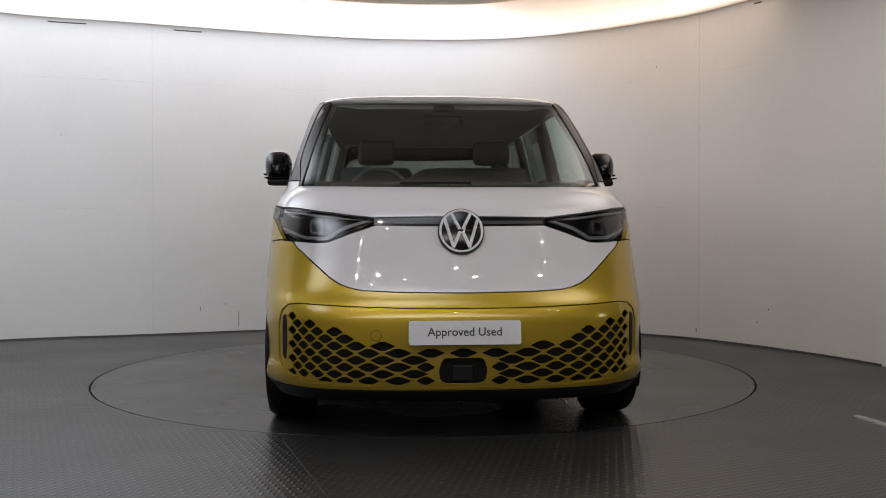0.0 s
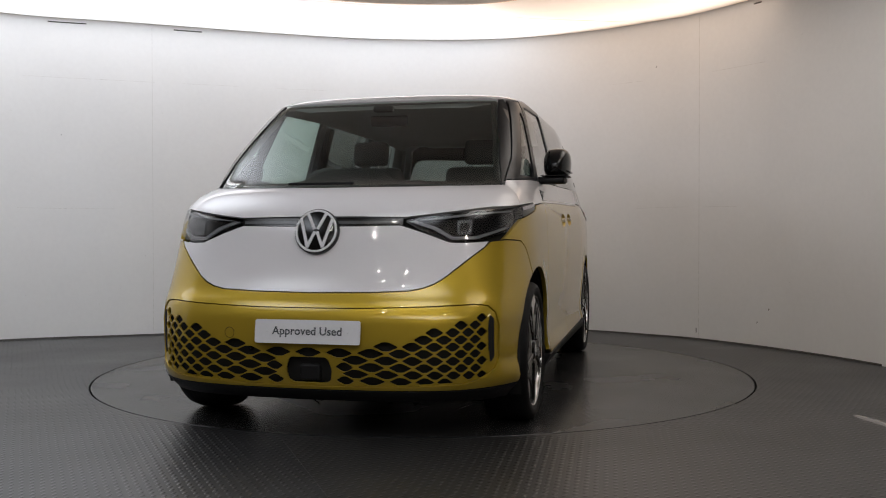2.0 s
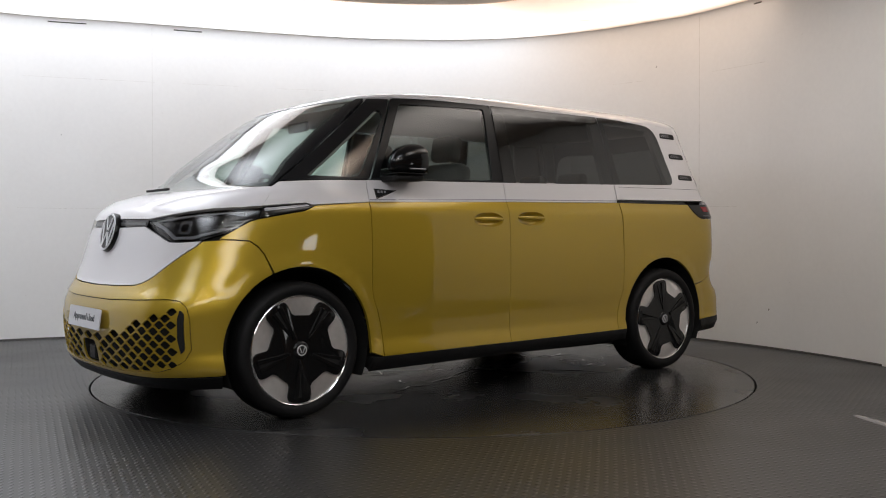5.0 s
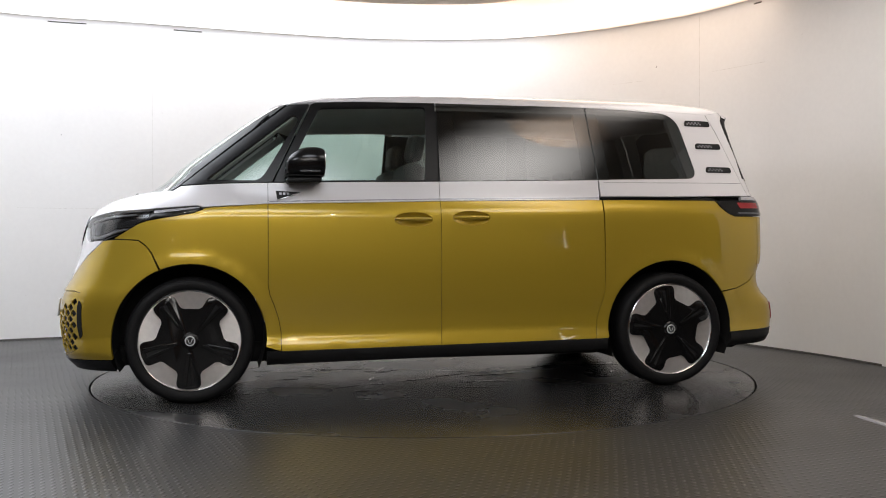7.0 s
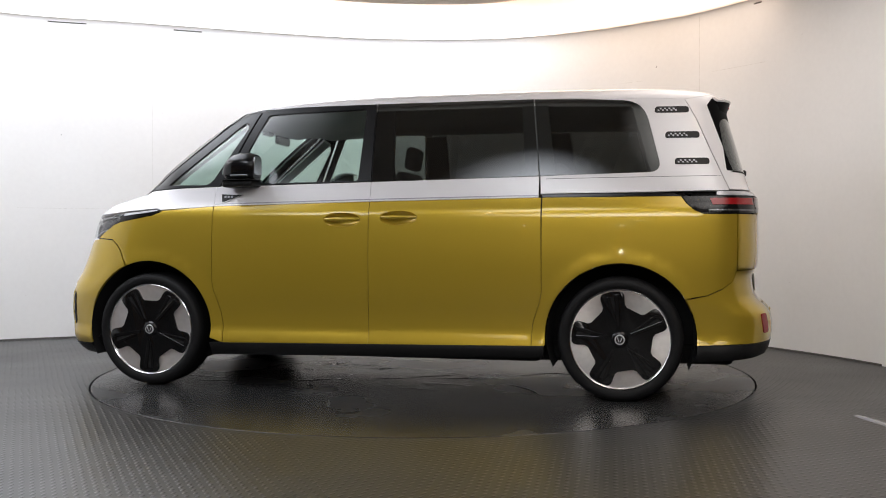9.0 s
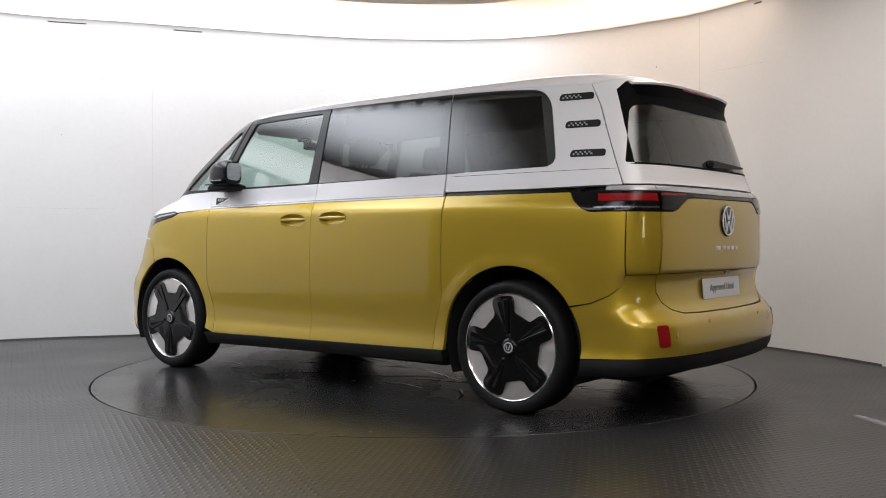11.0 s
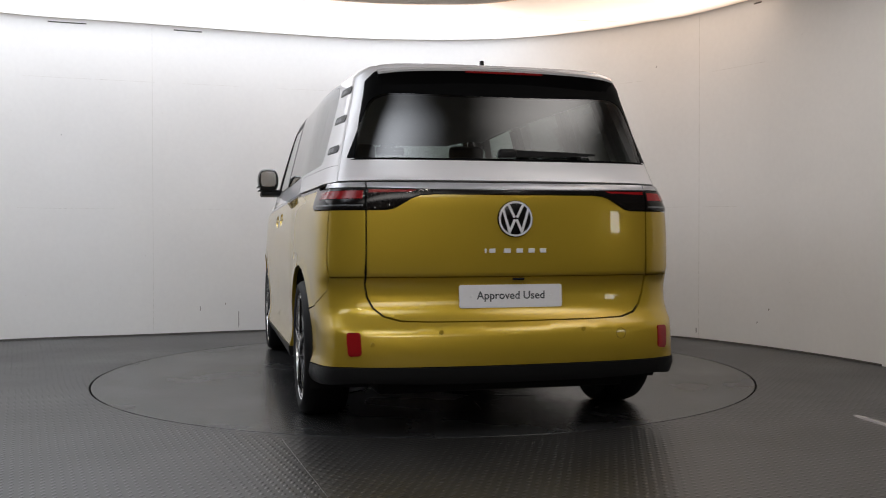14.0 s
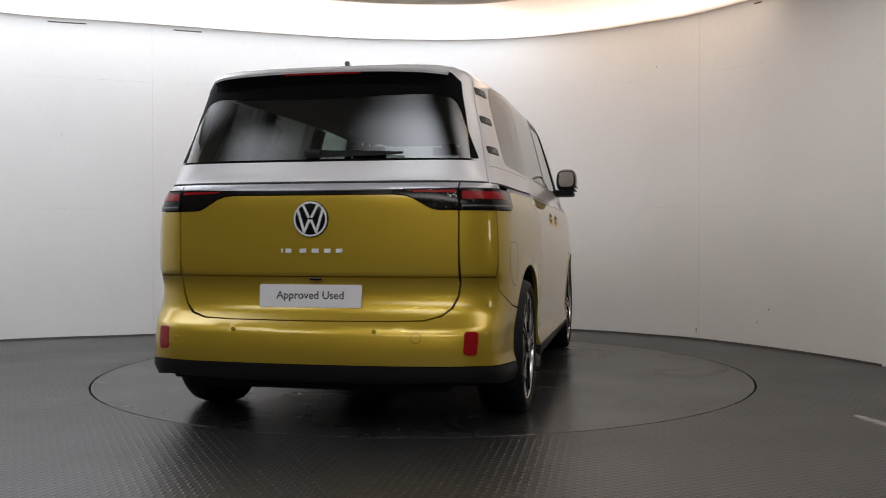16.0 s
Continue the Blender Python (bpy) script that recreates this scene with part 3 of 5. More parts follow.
def panel(name, chart, outline, mat, parent, label="", holes=(), lift=0.0, thick=0.022, gap=0.0014, step=0.045, mirror=False, shape=None):
    """A sheet of the body inside an outline of chart places, with turned-in edges. shape: extra lift as a function of the chart places."""
    rings = [inset(dense(np.array(outline, float), step), gap)] + [dense(np.array(h, float), step) for h in holes]
    edge = np.concatenate(rings)
    lo, hi = edge.min(0), edge.max(0)
    gx, gy = np.meshgrid(np.arange(lo[0] + step / 2, hi[0], step), np.arange(lo[1] + step / 2, hi[1], step))
    gx[1::2] += step / 2
    grid = np.stack([gx.ravel(), gy.ravel()], -1)
    keep = within(grid, rings[0])
    for h in rings[1:]:
        keep &= ~within(grid, h)
    grid = grid[keep]
    if len(grid):
        near = np.full(len(grid), 9.0)
        for k in range(0, len(edge), 400):
            near = np.minimum(near, np.hypot(grid[:, None, 0] - edge[None, k:k + 400, 0], grid[:, None, 1] - edge[None, k:k + 400, 1]).min(1))
        grid = grid[near > step * 0.45]
    pts = np.concatenate([edge, grid])
    loops, base = [], 0
    for r in rings:
        loops.append(list(range(base, base + len(r))))
        base += len(r)
    v2, _, tris, *_ = delaunay_2d_cdt([Vector(p) for p in pts], [], loops, 2 if holes else 1, 1e-6)
    flat = np.array([tuple(v) for v in v2])
    top = chart.put(flat)
    nrm = outward(top)
    top = top + nrm * (lift + (shape(flat) if shape else 0 * flat[:, 0]))[:, None]
    if shape:
        nrm = None
    faces = []
    for t in tris:
        a, b, c = (top[k] for k in t[:3])
        n = np.cross(b - a, c - a)
        out = n @ (outward(top[[t[0]]])[0] if nrm is None else nrm[t[0]])
        faces.append(tuple(t) if out > 0 else tuple(t[::-1]))
    count = {}
    for f in faces:
        for a, b in zip(f, f[1:] + f[:1]):
            count[(a, b)] = 1
    rim = [(a, b) for a, b in count if (b, a) not in count]
    verts = top.tolist()
    low = {}
    back = outward(top) if nrm is None else nrm
    for a, b in rim:
        for k in (a, b):
            if k not in low:
                low[k] = len(verts)
                verts.append((top[k] - back[k] * thick).tolist())
    skirt = [(b, a, low[a], low[b]) for a, b in rim] if thick else []
    if mirror:
        verts = [(x, -y, z) for x, y, z in verts]
        faces, skirt = [f[::-1] for f in faces], [f[::-1] for f in skirt]
    me = bpy.data.meshes.new(name)
    me.from_pydata(verts, [], faces + skirt)
    me.materials.append(mat)
    me.polygons.foreach_set("use_smooth", [True] * len(me.polygons))
    if nrm is None:
        me.set_sharp_from_angle(angle=radians(40))
    else:
        normals = []
        sign = -1 if mirror else 1
        for f in faces:
            normals += [(nrm[k][0], nrm[k][1] * sign, nrm[k][2]) for k in f]
        for f in skirt:
            a, b, c = (np.array(verts[k]) for k in f[:3])
            n = np.cross(b - a, c - a)
            n = n / max(np.linalg.norm(n), 1e-12)
            normals += [tuple(n)] * 4
        me.normals_split_custom_set(normals)
    ob = new(name, me)
    ob.parent = parent
    if label:
        tagged(ob, label)
    return ob


def pair(name, chart, outline, mat, parent, label="", **more):
    """The panel on the left flank and its mirror image on the right."""
    return [panel(name, chart, outline, mat, parent, label, **more), panel(name, chart, outline, mat, parent, label, mirror=True, **more)]


def belt(x):
    return float(np.interp(x, [-1.8, -1.035, 0.018, 1.056, 1.404], [1.194, 1.190, 1.175, 1.153, 1.130]))


def sill(x):
    return float(np.interp(x, [-1.06, -0.98, 0.018, 0.98], [0.318, 0.316, 0.303, 0.291]))


def glass_low(x):
    return float(np.interp(x, [-1.66, -1.04, 0.0, 1.0, 1.45], [1.331, 1.318, 1.297, 1.279, 1.272]))


def roof_low(x):
    return float(np.interp(x, [-1.84, -1.5, -1.0, 0.0, 0.5, 0.92], [1.776, 1.787, 1.793, 1.793, 1.788, 1.768]))


def arch(axle, a0, a1, r=ARCH_R, n=22):
    return [(axle + r * math.cos(radians(a0 + (a1 - a0) * k / n)), ARCH_Z + r * math.sin(radians(a0 + (a1 - a0) * k / n))) for k in range(n + 1)]


def along(fn, x0, x1, n=8):
    return [(x0 + (x1 - x0) * k / n, fn(x0 + (x1 - x0) * k / n)) for k in range(n + 1)]


def oval(cx, cz, rx, rz, n=28, power=2.0):
    out = []
    for k in range(n):
        a = 2 * math.pi * k / n
        c, s = math.cos(a), math.sin(a)
        out.append((cx + rx * math.copysign(abs(c) ** (2 / power), c), cz + rz * math.copysign(abs(s) ** (2 / power), s)))
    return out


def lettering(name, text, size, matrix, mat, parent, depth=0.001, width=None):
    """Raised writing in the built-in font, in the x, y plane of matrix, centred."""
    cu = bpy.data.curves.new(name, "FONT")
    cu.body, cu.size, cu.extrude, cu.align_x, cu.align_y, cu.resolution_u = text, size, depth, "CENTER", "CENTER", 3
    cu.offset = size * 0.016
    tmp = new(name, cu)
    bpy.context.view_layer.update()
    me = bpy.data.meshes.new_from_object(tmp)
    bpy.data.objects.remove(tmp)
    if width:
        xs = [v.co.x for v in me.vertices]
        k = width / (max(xs) - min(xs))
        me.transform(Matrix.Diagonal((k, k, 1, 1)))
    me.transform(matrix)
    me.materials.clear()
    me.materials.append(mat)
    ob = new(name, me)
    ob.parent = parent
    return ob


HANDLES = ((0.188, 1.062), (-0.172, 1.072))


def build_doors(van):
    for side, mirror in ((1, False), (-1, True)):
        kw = dict(mirror=mirror)
        seam = [(0.978, 0.40), (0.992, 0.48), (1.018, 0.56), (1.042, 0.62), (1.052, 0.68)]
        front = along(belt, 1.050, 0.018) + along(sill, 0.018, 0.978) + seam
        slide = along(belt, 0.018, -1.035) + [(-1.041, 0.63), (-1.030, 0.57), (-1.005, 0.50), (-0.988, 0.44)] + along(sill, -0.981, 0.018)
        for name, outline, (hx, hz), label in (("front_door", front, HANDLES[0], "yellow front door panel"), ("sliding_door", slide, HANDLES[1], "yellow sliding door panel")):
            cup = oval(hx, hz, 0.118, 0.044, power=2.1)
            door = panel(name, SIDE, outline, YELLOW, van, label, holes=[cup], **kw)
            panel("handle_recess", SIDE, cup, YELLOW, door, "scooped yellow handle recess", gap=0, step=0.012, thick=0.0,
                  shape=lambda q, hx=hx, hz=hz: -0.030 * np.clip(1 - ((q[:, 0] - hx) / 0.118) ** 2 - ((q[:, 1] - hz) / 0.044) ** 2, 0, 1) ** 0.5, **kw)
            y = float(on_side([(hx, hz)])[0][1])
            bm = bmesh.new()
            rings = []
            for k in range(13):
                u = 2 * k / 12 - 1
                x, h, out = hx + 0.112 * u, 0.0125 * (1 - 0.35 * u * u), 0.006 - 0.012 * u * u
                rings.append([bm.verts.new((x, side * (y + out + 0.007 * math.cos(a)), hz + 0.004 + h * math.sin(a))) for a in np.linspace(0, 2 * math.pi, 10, endpoint=False)])
            for a, b in zip(rings, rings[1:]):
                for i in range(10):
                    bm.faces.new((a[i], a[(i + 1) % 10], b[(i + 1) % 10], b[i]))
            bm.faces.new(rings[0])
            bm.faces.new(rings[-1][::-1])
            part("handle", bm, YELLOW, door, "yellow grab handle bar", smooth=50)
        panel("door_band", SIDE, along(belt, 1.050, 0.018) + along(glass_low, 0.018, 1.050)[:], WHITE, van, "white door band under the window", **kw)
        panel("door_band", SIDE, along(belt, 0.018, -1.020) + along(glass_low, -1.020, 0.018), WHITE, van, "white sliding door band", **kw)
        # thin grey pinstripe where the colours meet
        panel("pinstripe", SIDE, along(lambda x: belt(x) + 0.010, 1.045, -1.015, 12) + along(lambda x: belt(x) + 0.016, -1.015, 1.045, 12), LIGHT_STRIP, van, "thin silver pinstripe", lift=0.0012, thick=0.002, gap=0, **kw)
        # black frame round the front door glass, and the glass in it
        pane = rounded([(0.735, 1.742), (0.078, 1.764), (0.104, 1.305), (0.962, 1.290)], [0.02, 0.03, 0.02, 0.03])
        frame_line = [(1.015, 1.283), (0.785, 1.766)] + along(roof_low, 0.76, 0.020) + along(lambda x: glass_low(x) + 0.004, 0.020, 1.0)
        panel("window_frame", SIDE, frame_line, PILLAR_BLACK, van, "gloss black door window frame", holes=[pane], lift=0.001, **kw)
        panel("window_pane", SIDE, pane, CLEAR_GLASS, van, "clear green-tinted door window", gap=-0.002, thick=0, lift=-0.006, step=0.06, **kw).visible_shadow = False
        # fixed triangular window ahead of the door
        tri = rounded([(1.405, 1.292), (1.115, 1.290), (1.075, 1.318), (0.868, 1.655), (0.872, 1.690), (0.900, 1.694)], [0.01, 0.02, 0.03, 0.03, 0.015, 0.02])
        a_line = [(1.545, 1.262), (0.915, 1.765), (0.795, 1.766), (1.025, 1.283), (1.3, 1.275)]
        panel("quarter_frame", SIDE, a_line, PILLAR_BLACK, van, "gloss black quarter window surround", holes=[tri], lift=0.001, **kw)
        panel("quarter_window", SIDE, tri, CLEAR_GLASS, van, "clear triangular quarter window", gap=-0.002, thick=0, lift=-0.005, step=0.06, **kw).visible_shadow = False
        # dark privacy glass behind
        slide_pane = along(lambda x: glass_low(x) + 0.002, 0.012, -1.018) + along(roof_low, -0.972, 0.012)
        panel("privacy_window", SIDE, slide_pane, TINT_GLASS, van, "dark privacy glass of the sliding door", thick=0, **kw).visible_shadow = False
        rear = rounded(along(lambda x: glass_low(x) + 0.002, -1.024, -1.60)[:1] + [(-1.35, 1.327), (-1.732, 1.336), (-1.625, 1.764), (-1.33, 1.784), (-0.978, 1.791)], [0.005, 0.3, 0.075, 0.12, 0.2, 0.005], 8)
        panel("rear_side_window", SIDE, rear, TINT_GLASS, van, "dark privacy glass of the rear quarter", thick=0, gap=0.001, **kw).visible_shadow = False
        # white rear quarter that carries the vents
        glassline = [p for p in rear if p[0] < -1.06]
        quarter = [(-1.030, 1.212), (-1.026, 1.318)] + [(-1.06, glass_low(-1.06))] + glassline + [(-1.06, 1.792), (-0.98, 1.7935)] + along(roof_low, -1.0, -1.86) + [(-1.923, 1.66), (-1.998, 1.48), (-2.063, 1.33), (-2.109, 1.226)] + [(-1.6, 1.216)]
        slots = [rounded([(x - 0.100, z - 0.019), (x + 0.100, z - 0.019), (x + 0.094, z + 0.019), (x - 0.096, z + 0.019)], 0.016, 4) for x, z in VENTS]
        q = panel("rear_quarter_white", SIDE, quarter, WHITE, van, "white rear pillar with three vents", gap=0.001, **kw)
        for (x, z), slot in zip(VENTS, slots):
            vent = panel("vent", SIDE, slot, SATIN_BLACK, van, "black slotted pillar vent", lift=0.003, thick=0.01, gap=0, step=0.02, **kw)
            for i in range(9):
                cx, cz = x + 0.076 - 0.0125 * i, z + (0.005 if i % 2 else -0.005)
                panel("vent_dot", SIDE, [(cx - 0.006, cz - 0.0045), (cx + 0.004, cz - 0.0045), (cx + 0.006, cz + 0.0045), (cx - 0.004, cz + 0.0045)], LIGHT_STRIP, vent, lift=0.0042, thick=0.001, gap=0, **kw)
        panel("quarter_seam", SIDE, [(-1.06, 1.2995), (-1.6, 1.305), (-2.06, 1.309), (-2.06, 1.3115), (-1.6, 1.3075), (-1.06, 1.302)], GREY_TRIM, van, "thin seam in the white pillar", lift=0.0006, thick=0.0003, gap=0, **kw)
        panel("door_rail", SIDE, [(-1.040, 1.193), (-1.835, 1.196), (-1.80, 1.212), (-1.040, 1.209)], GLOSS_BLACK, van, "black sliding door rail slot", lift=-0.008, gap=0, **kw)
        low = [(-1.041, 1.190), (-1.041, 0.63), (-1.030, 0.57), (-1.005, 0.50), (-0.988, 0.44), (-0.981, 0.316), (-1.058, 0.318)]
        haunch = low + arch(-AXLE, -6, 148) + [(-1.98, 0.622), (-2.07, 0.662), (-2.125, 0.705), (-2.148, 0.765), (-2.150, 1.088), (-1.965, 1.088), (-1.915, 1.108), (-1.868, 1.148), (-1.838, 1.192)]
        panel("rear_wing", SIDE, haunch, YELLOW, van, "yellow rear wing over the wheel", **kw)
        panel("side_skirt", SIDE, along(sill, 1.062, -1.055) + [(-1.055, 0.252), (-0.9, 0.245), (0.9, 0.215), (1.062, 0.212)], SATIN_BLACK, van, "black plastic side skirt", lift=0.006, thick=0.06, gap=0.001, **kw)
        panel("door_badge", SIDE, [(1.005, 1.229), (0.860, 1.222), (0.905, 1.205), (0.995, 1.172)], SATIN_BLACK, van, "small dark wedge badge", lift=0.003, gap=0, **kw)
        for i in range(3):
            x = 0.985 - 0.022 * i
            panel("badge_mark", SIDE, [(x, 1.205), (x - 0.014, 1.205), (x - 0.014, 1.219), (x, 1.219)], LIGHT_STRIP, van, "small silver badge mark", lift=0.0042, thick=0.001, gap=0, **kw)
        panel("badge_edge", SIDE, [(0.996, 1.170), (0.905, 1.202), (0.858, 1.221), (0.862, 1.224), (0.907, 1.207), (0.998, 1.175)], CHROME, van, "silver badge edge", lift=0.0045, thick=0.002, gap=0, **kw)


def build_charge_flap(van):
    ring = rounded([(-2.03, 0.935), (-1.84, 0.935), (-1.84, 0.80), (-1.88, 0.70), (-1.98, 0.735), (-2.03, 0.80)], 0.035, 5)
    inner = [tuple(q) for q in inset(dense(np.array(ring), 0.02), 0.0028)]
    panel("charge_flap_seam", SIDE, ring, DARK, van, "thin seam of the charging flap", holes=[inner], lift=0.0006, thick=0.0003, gap=0, step=0.02, mirror=True)


VENTS = ((-1.786, 1.710), (-1.846, 1.556), (-1.900, 1.397))


HATCH_TOP = [("s", -1.862, 1.775), ("b", 0.62, 1.805), ("b", 0.45, 1.817), ("b", 0.2, 1.819), ("b", 0.0, 1.8195)]


def hatch_line():
    """The joint between roof and hatch, from the left flank to the middle, in roof places."""
    pts = np.concatenate([chart_points(BACK, [m]) for m in HATCH_TOP])
    line = []
    for q0, q1 in zip(pts, pts[1:]):
        line += [q0 + (q1 - q0) * k / 6 for k in range(6)]
    return OVER.read(BACK.put(np.array(line + [pts[-1]])))


def build_roof(van):
    edge = [("s", x, roof_low(x)) for x in (0.92, 0.7, 0.5, 0.2, -0.2, -0.6, -1.0, -1.3, -1.5, -1.7, -1.80)]
    front = [("f", 0.0, 1.762), ("f", 0.25, 1.763), ("f", 0.5, 1.766), ("f", 0.66, 1.769)]
    left = [tuple(chart_points(OVER, [m])[0]) for m in front + edge]
    half = [tuple(q) for q in left] + [tuple(q) for q in hatch_line()]
    outline = half + [(x, -w) for x, w in reversed(half) if abs(w) > 1e-4]
    panel("roof", OVER, outline, WHITE, van, "white roof panel", gap=0.0)
    liner = [("s", 0.85, 1.74), ("s", 0.4, 1.76), ("s", -1.0, 1.76), ("s", -1.8, 1.74), ("b", 0.5, 1.78), ("b", 0.0, 1.78)]
    panel("headliner", OVER, chart_points(OVER, both([("f", 0.0, 1.74), ("f", 0.5, 1.74)] + liner)), PALE_TRIM, van, "pale grey headliner", lift=-0.035, thick=0.0, step=0.08)
    fin = prism([(-0.055, 0), (0.05, 0), (0.012, 0.022), (-0.035, 0.058), (-0.05, 0.056)], 0.022, 0.006, matrix=pose(-1.70, -0.011, 1.854))
    part("antenna", fin, GLOSS_BLACK, van, "black roof fin antenna", smooth=40)


def build_nose(van):
    screen = both([("f", 0.0, 1.757), ("f", 0.35, 1.758), ("f", 0.660, 1.762), ("f", 0.735, 1.50), ("f", 0.795, 1.234), ("f", 0.70, 1.226), ("f", 0.4, 1.218), ("f", 0.0, 1.215)])
    panel("windscreen", FRONT, chart_points(FRONT, screen), CLEAR_GLASS, van, "large raked clear windscreen", thick=0, lift=-0.003, gap=0, step=0.06).visible_shadow = False
    frit = chart_points(FRONT, both([("f", 0.0, 1.756), ("f", 0.35, 1.757), ("f", 0.658, 1.761), ("f", 0.73, 1.50), ("f", 0.792, 1.234), ("f", 0.70, 1.226), ("f", 0.4, 1.218), ("f", 0.0, 1.215)]))
    clear = chart_points(FRONT, both([("f", 0.0, 1.738), ("f", 0.09, 1.738), ("f", 0.35, 1.741), ("f", 0.632, 1.743), ("f", 0.705, 1.50), ("f", 0.762, 1.262), ("f", 0.33, 1.252), ("f", 0.25, 1.268), ("f", 0.18, 1.310), ("f", 0.14, 1.328), ("f", 0.05, 1.332), ("f", 0.0, 1.332)]))
    panel("windscreen_border", FRONT, frit, SATIN_BLACK, van, "black printed border of the windscreen", holes=[clear], lift=-0.010, thick=0, gap=0)
    for mirror in (False, True):
        post = [("f", 0.797, 1.232), ("f", 0.735, 1.50), ("f", 0.663, 1.763), ("s", 0.925, 1.768), ("s", 1.24, 1.515), ("s", 1.55, 1.262), ("s", 1.585, 1.236)]
        panel("windscreen_pillar", FRONT, chart_points(FRONT, post), PILLAR_BLACK, van, "gloss black windscreen pillar", lift=0.002, mirror=mirror)
        band = [("s", 1.050, belt(1.05)), ("s", 1.050, 1.277), ("s", 1.3, 1.271), ("s", 1.545, 1.258), ("s", 1.590, 1.230), ("s", 1.640, 1.180), ("s", 1.695, 1.122), ("s", 1.45, 1.141), ("s", 1.42, 1.131)]
        panel("wing_band", FRONT, chart_points(FRONT, band), WHITE, van, "white band of the front wing", mirror=mirror)
        wing = [("s", 1.052, belt(1.05)), ("s", 1.405, 1.127), ("s", 1.425, 1.115), ("s", 1.475, 1.096), ("s", 1.60, 1.075), ("s", 1.724, 1.053), ("s", 1.775, 1.036), ("s", 1.86, 0.985), ("s", 1.915, 0.950),
                ("s", 1.85, 0.947), ("s", 1.776, 0.942), ("s", 1.735, 0.912), ("s", 1.704, 0.872)]
        wing += [("s", x, z) for x, z in arch(AXLE, 68, 187)] + [("s", x, z) for x, z in ((0.979, 0.291), (0.979, 0.40), (0.993, 0.48), (1.019, 0.56), (1.043, 0.62), (1.053, 0.68))]
        panel("front_wing", FRONT, chart_points(FRONT, wing), YELLOW, van, "yellow front wing over the wheel", mirror=mirror)
        lamp = [("f", 0.418, 1.044), ("f", 0.56, 1.066), ("f", 0.70, 1.085), ("f", 0.80, 1.101), ("s", 1.80, 1.108), ("s", 1.700, 1.116), ("s", 1.724, 1.058), ("s", 1.775, 1.041), ("s", 1.86, 0.990), ("f", 0.785, 0.946), ("f", 0.70, 0.938), ("f", 0.639, 0.940), ("f", 0.515, 0.988)]
        pts = chart_points(FRONT, lamp)
        light = panel("headlight", FRONT, pts, GLOSS_BLACK, van, "black headlight with clear lens", lift=-0.03, mirror=mirror)
        panel("lens", FRONT, pts, LENS_GLASS, light, "clear headlight lens", lift=-0.001, thick=0, gap=0.003, mirror=mirror).visible_shadow = False
        strips = ([("f", 0.44, 1.040), ("f", 0.56, 1.000), ("f", 0.645, 0.952), ("f", 0.76, 0.955), ("s", 1.85, 1.005), ("s", 1.865, 1.012), ("f", 0.75, 0.968), ("f", 0.65, 0.966), ("f", 0.57, 1.014), ("f", 0.47, 1.045)],
                  [("f", 0.47, 1.046), ("f", 0.60, 1.064), ("f", 0.76, 1.085), ("s", 1.80, 1.098), ("s", 1.79, 1.090), ("f", 0.75, 1.074), ("f", 0.60, 1.052)])
        for st in strips:
            panel("light_guide", FRONT, chart_points(FRONT, st), GUIDE, light, "pale daytime light guide", lift=-0.018, thick=0.01, gap=0, mirror=mirror)
        for y0, z0, w, h in ((0.70, 1.012, 0.034, 0.034),):
            sq = [("f", y0 - w, z0 - h), ("f", y0 + w, z0 - h), ("f", y0 + w, z0 + h), ("f", y0 - w, z0 + h)]
            eye = panel("projector", FRONT, rounded(chart_points(FRONT, sq).tolist(), 0.012), LAMP_SILVER, light, "silver projector cell", lift=-0.016, thick=0.014, gap=0, mirror=mirror)
            sq = [("f", y0 - w * 0.6, z0 - h * 0.6), ("f", y0 + w * 0.6, z0 - h * 0.6), ("f", y0 + w * 0.6, z0 + h * 0.6), ("f", y0 - w * 0.6, z0 + h * 0.6)]
            panel("projector_glass", FRONT, rounded(chart_points(FRONT, sq).tolist(), 0.01), GLOSS_BLACK, light, "dark projector glass", lift=-0.013, thick=0.006, gap=0, mirror=mirror)
        for i in range(4):
            z0 = 1.000 + 0.016 * i
            panel("lamp_fin", FRONT, chart_points(FRONT, [("s", 1.955 - 0.03 * i, z0), ("s", 1.80, z0 + 0.01), ("s", 1.80, z0 + 0.016), ("s", 1.955 - 0.03 * i, z0 + 0.005)]), LAMP_SILVER, light, "thin silver lamp fin", lift=-0.02, thick=0.008, gap=0, mirror=mirror)
        bar = [("s", 1.695, 1.118), ("s", 1.45, 1.139), ("s", 1.428, 1.132), ("s", 1.425, 1.120), ("s", 1.475, 1.100), ("s", 1.60, 1.079), ("s", 1.722, 1.058)]
        lit = panel("wing_lamp", FRONT, chart_points(FRONT, bar), GLOSS_BLACK, van, "black lamp blade on the wing", lift=-0.001, mirror=mirror)
        panel("light_guide", FRONT, chart_points(FRONT, [("s", 1.69, 1.110), ("s", 1.45, 1.133), ("s", 1.436, 1.126), ("s", 1.55, 1.110), ("s", 1.69, 1.094)]), LIGHT_STRIP, lit, "pale light bar", lift=0.0015, thick=0.003, gap=0, mirror=mirror)
    hood = both([("f", 0.0, 1.211), ("f", 0.4, 1.214), ("f", 0.70, 1.222), ("f", 0.795, 1.230), ("s", 1.583, 1.231), ("s", 1.638, 1.180), ("s", 1.693, 1.121), ("s", 1.80, 1.113), ("f", 0.80, 1.106), ("f", 0.70, 1.090), ("f", 0.56, 1.071), ("f", 0.415, 1.054), ("f", 0.2, 1.058), ("f", 0.0, 1.059)])
    panel("bonnet", FRONT, chart_points(FRONT, hood), WHITE, van, "white bonnet below the windscreen")
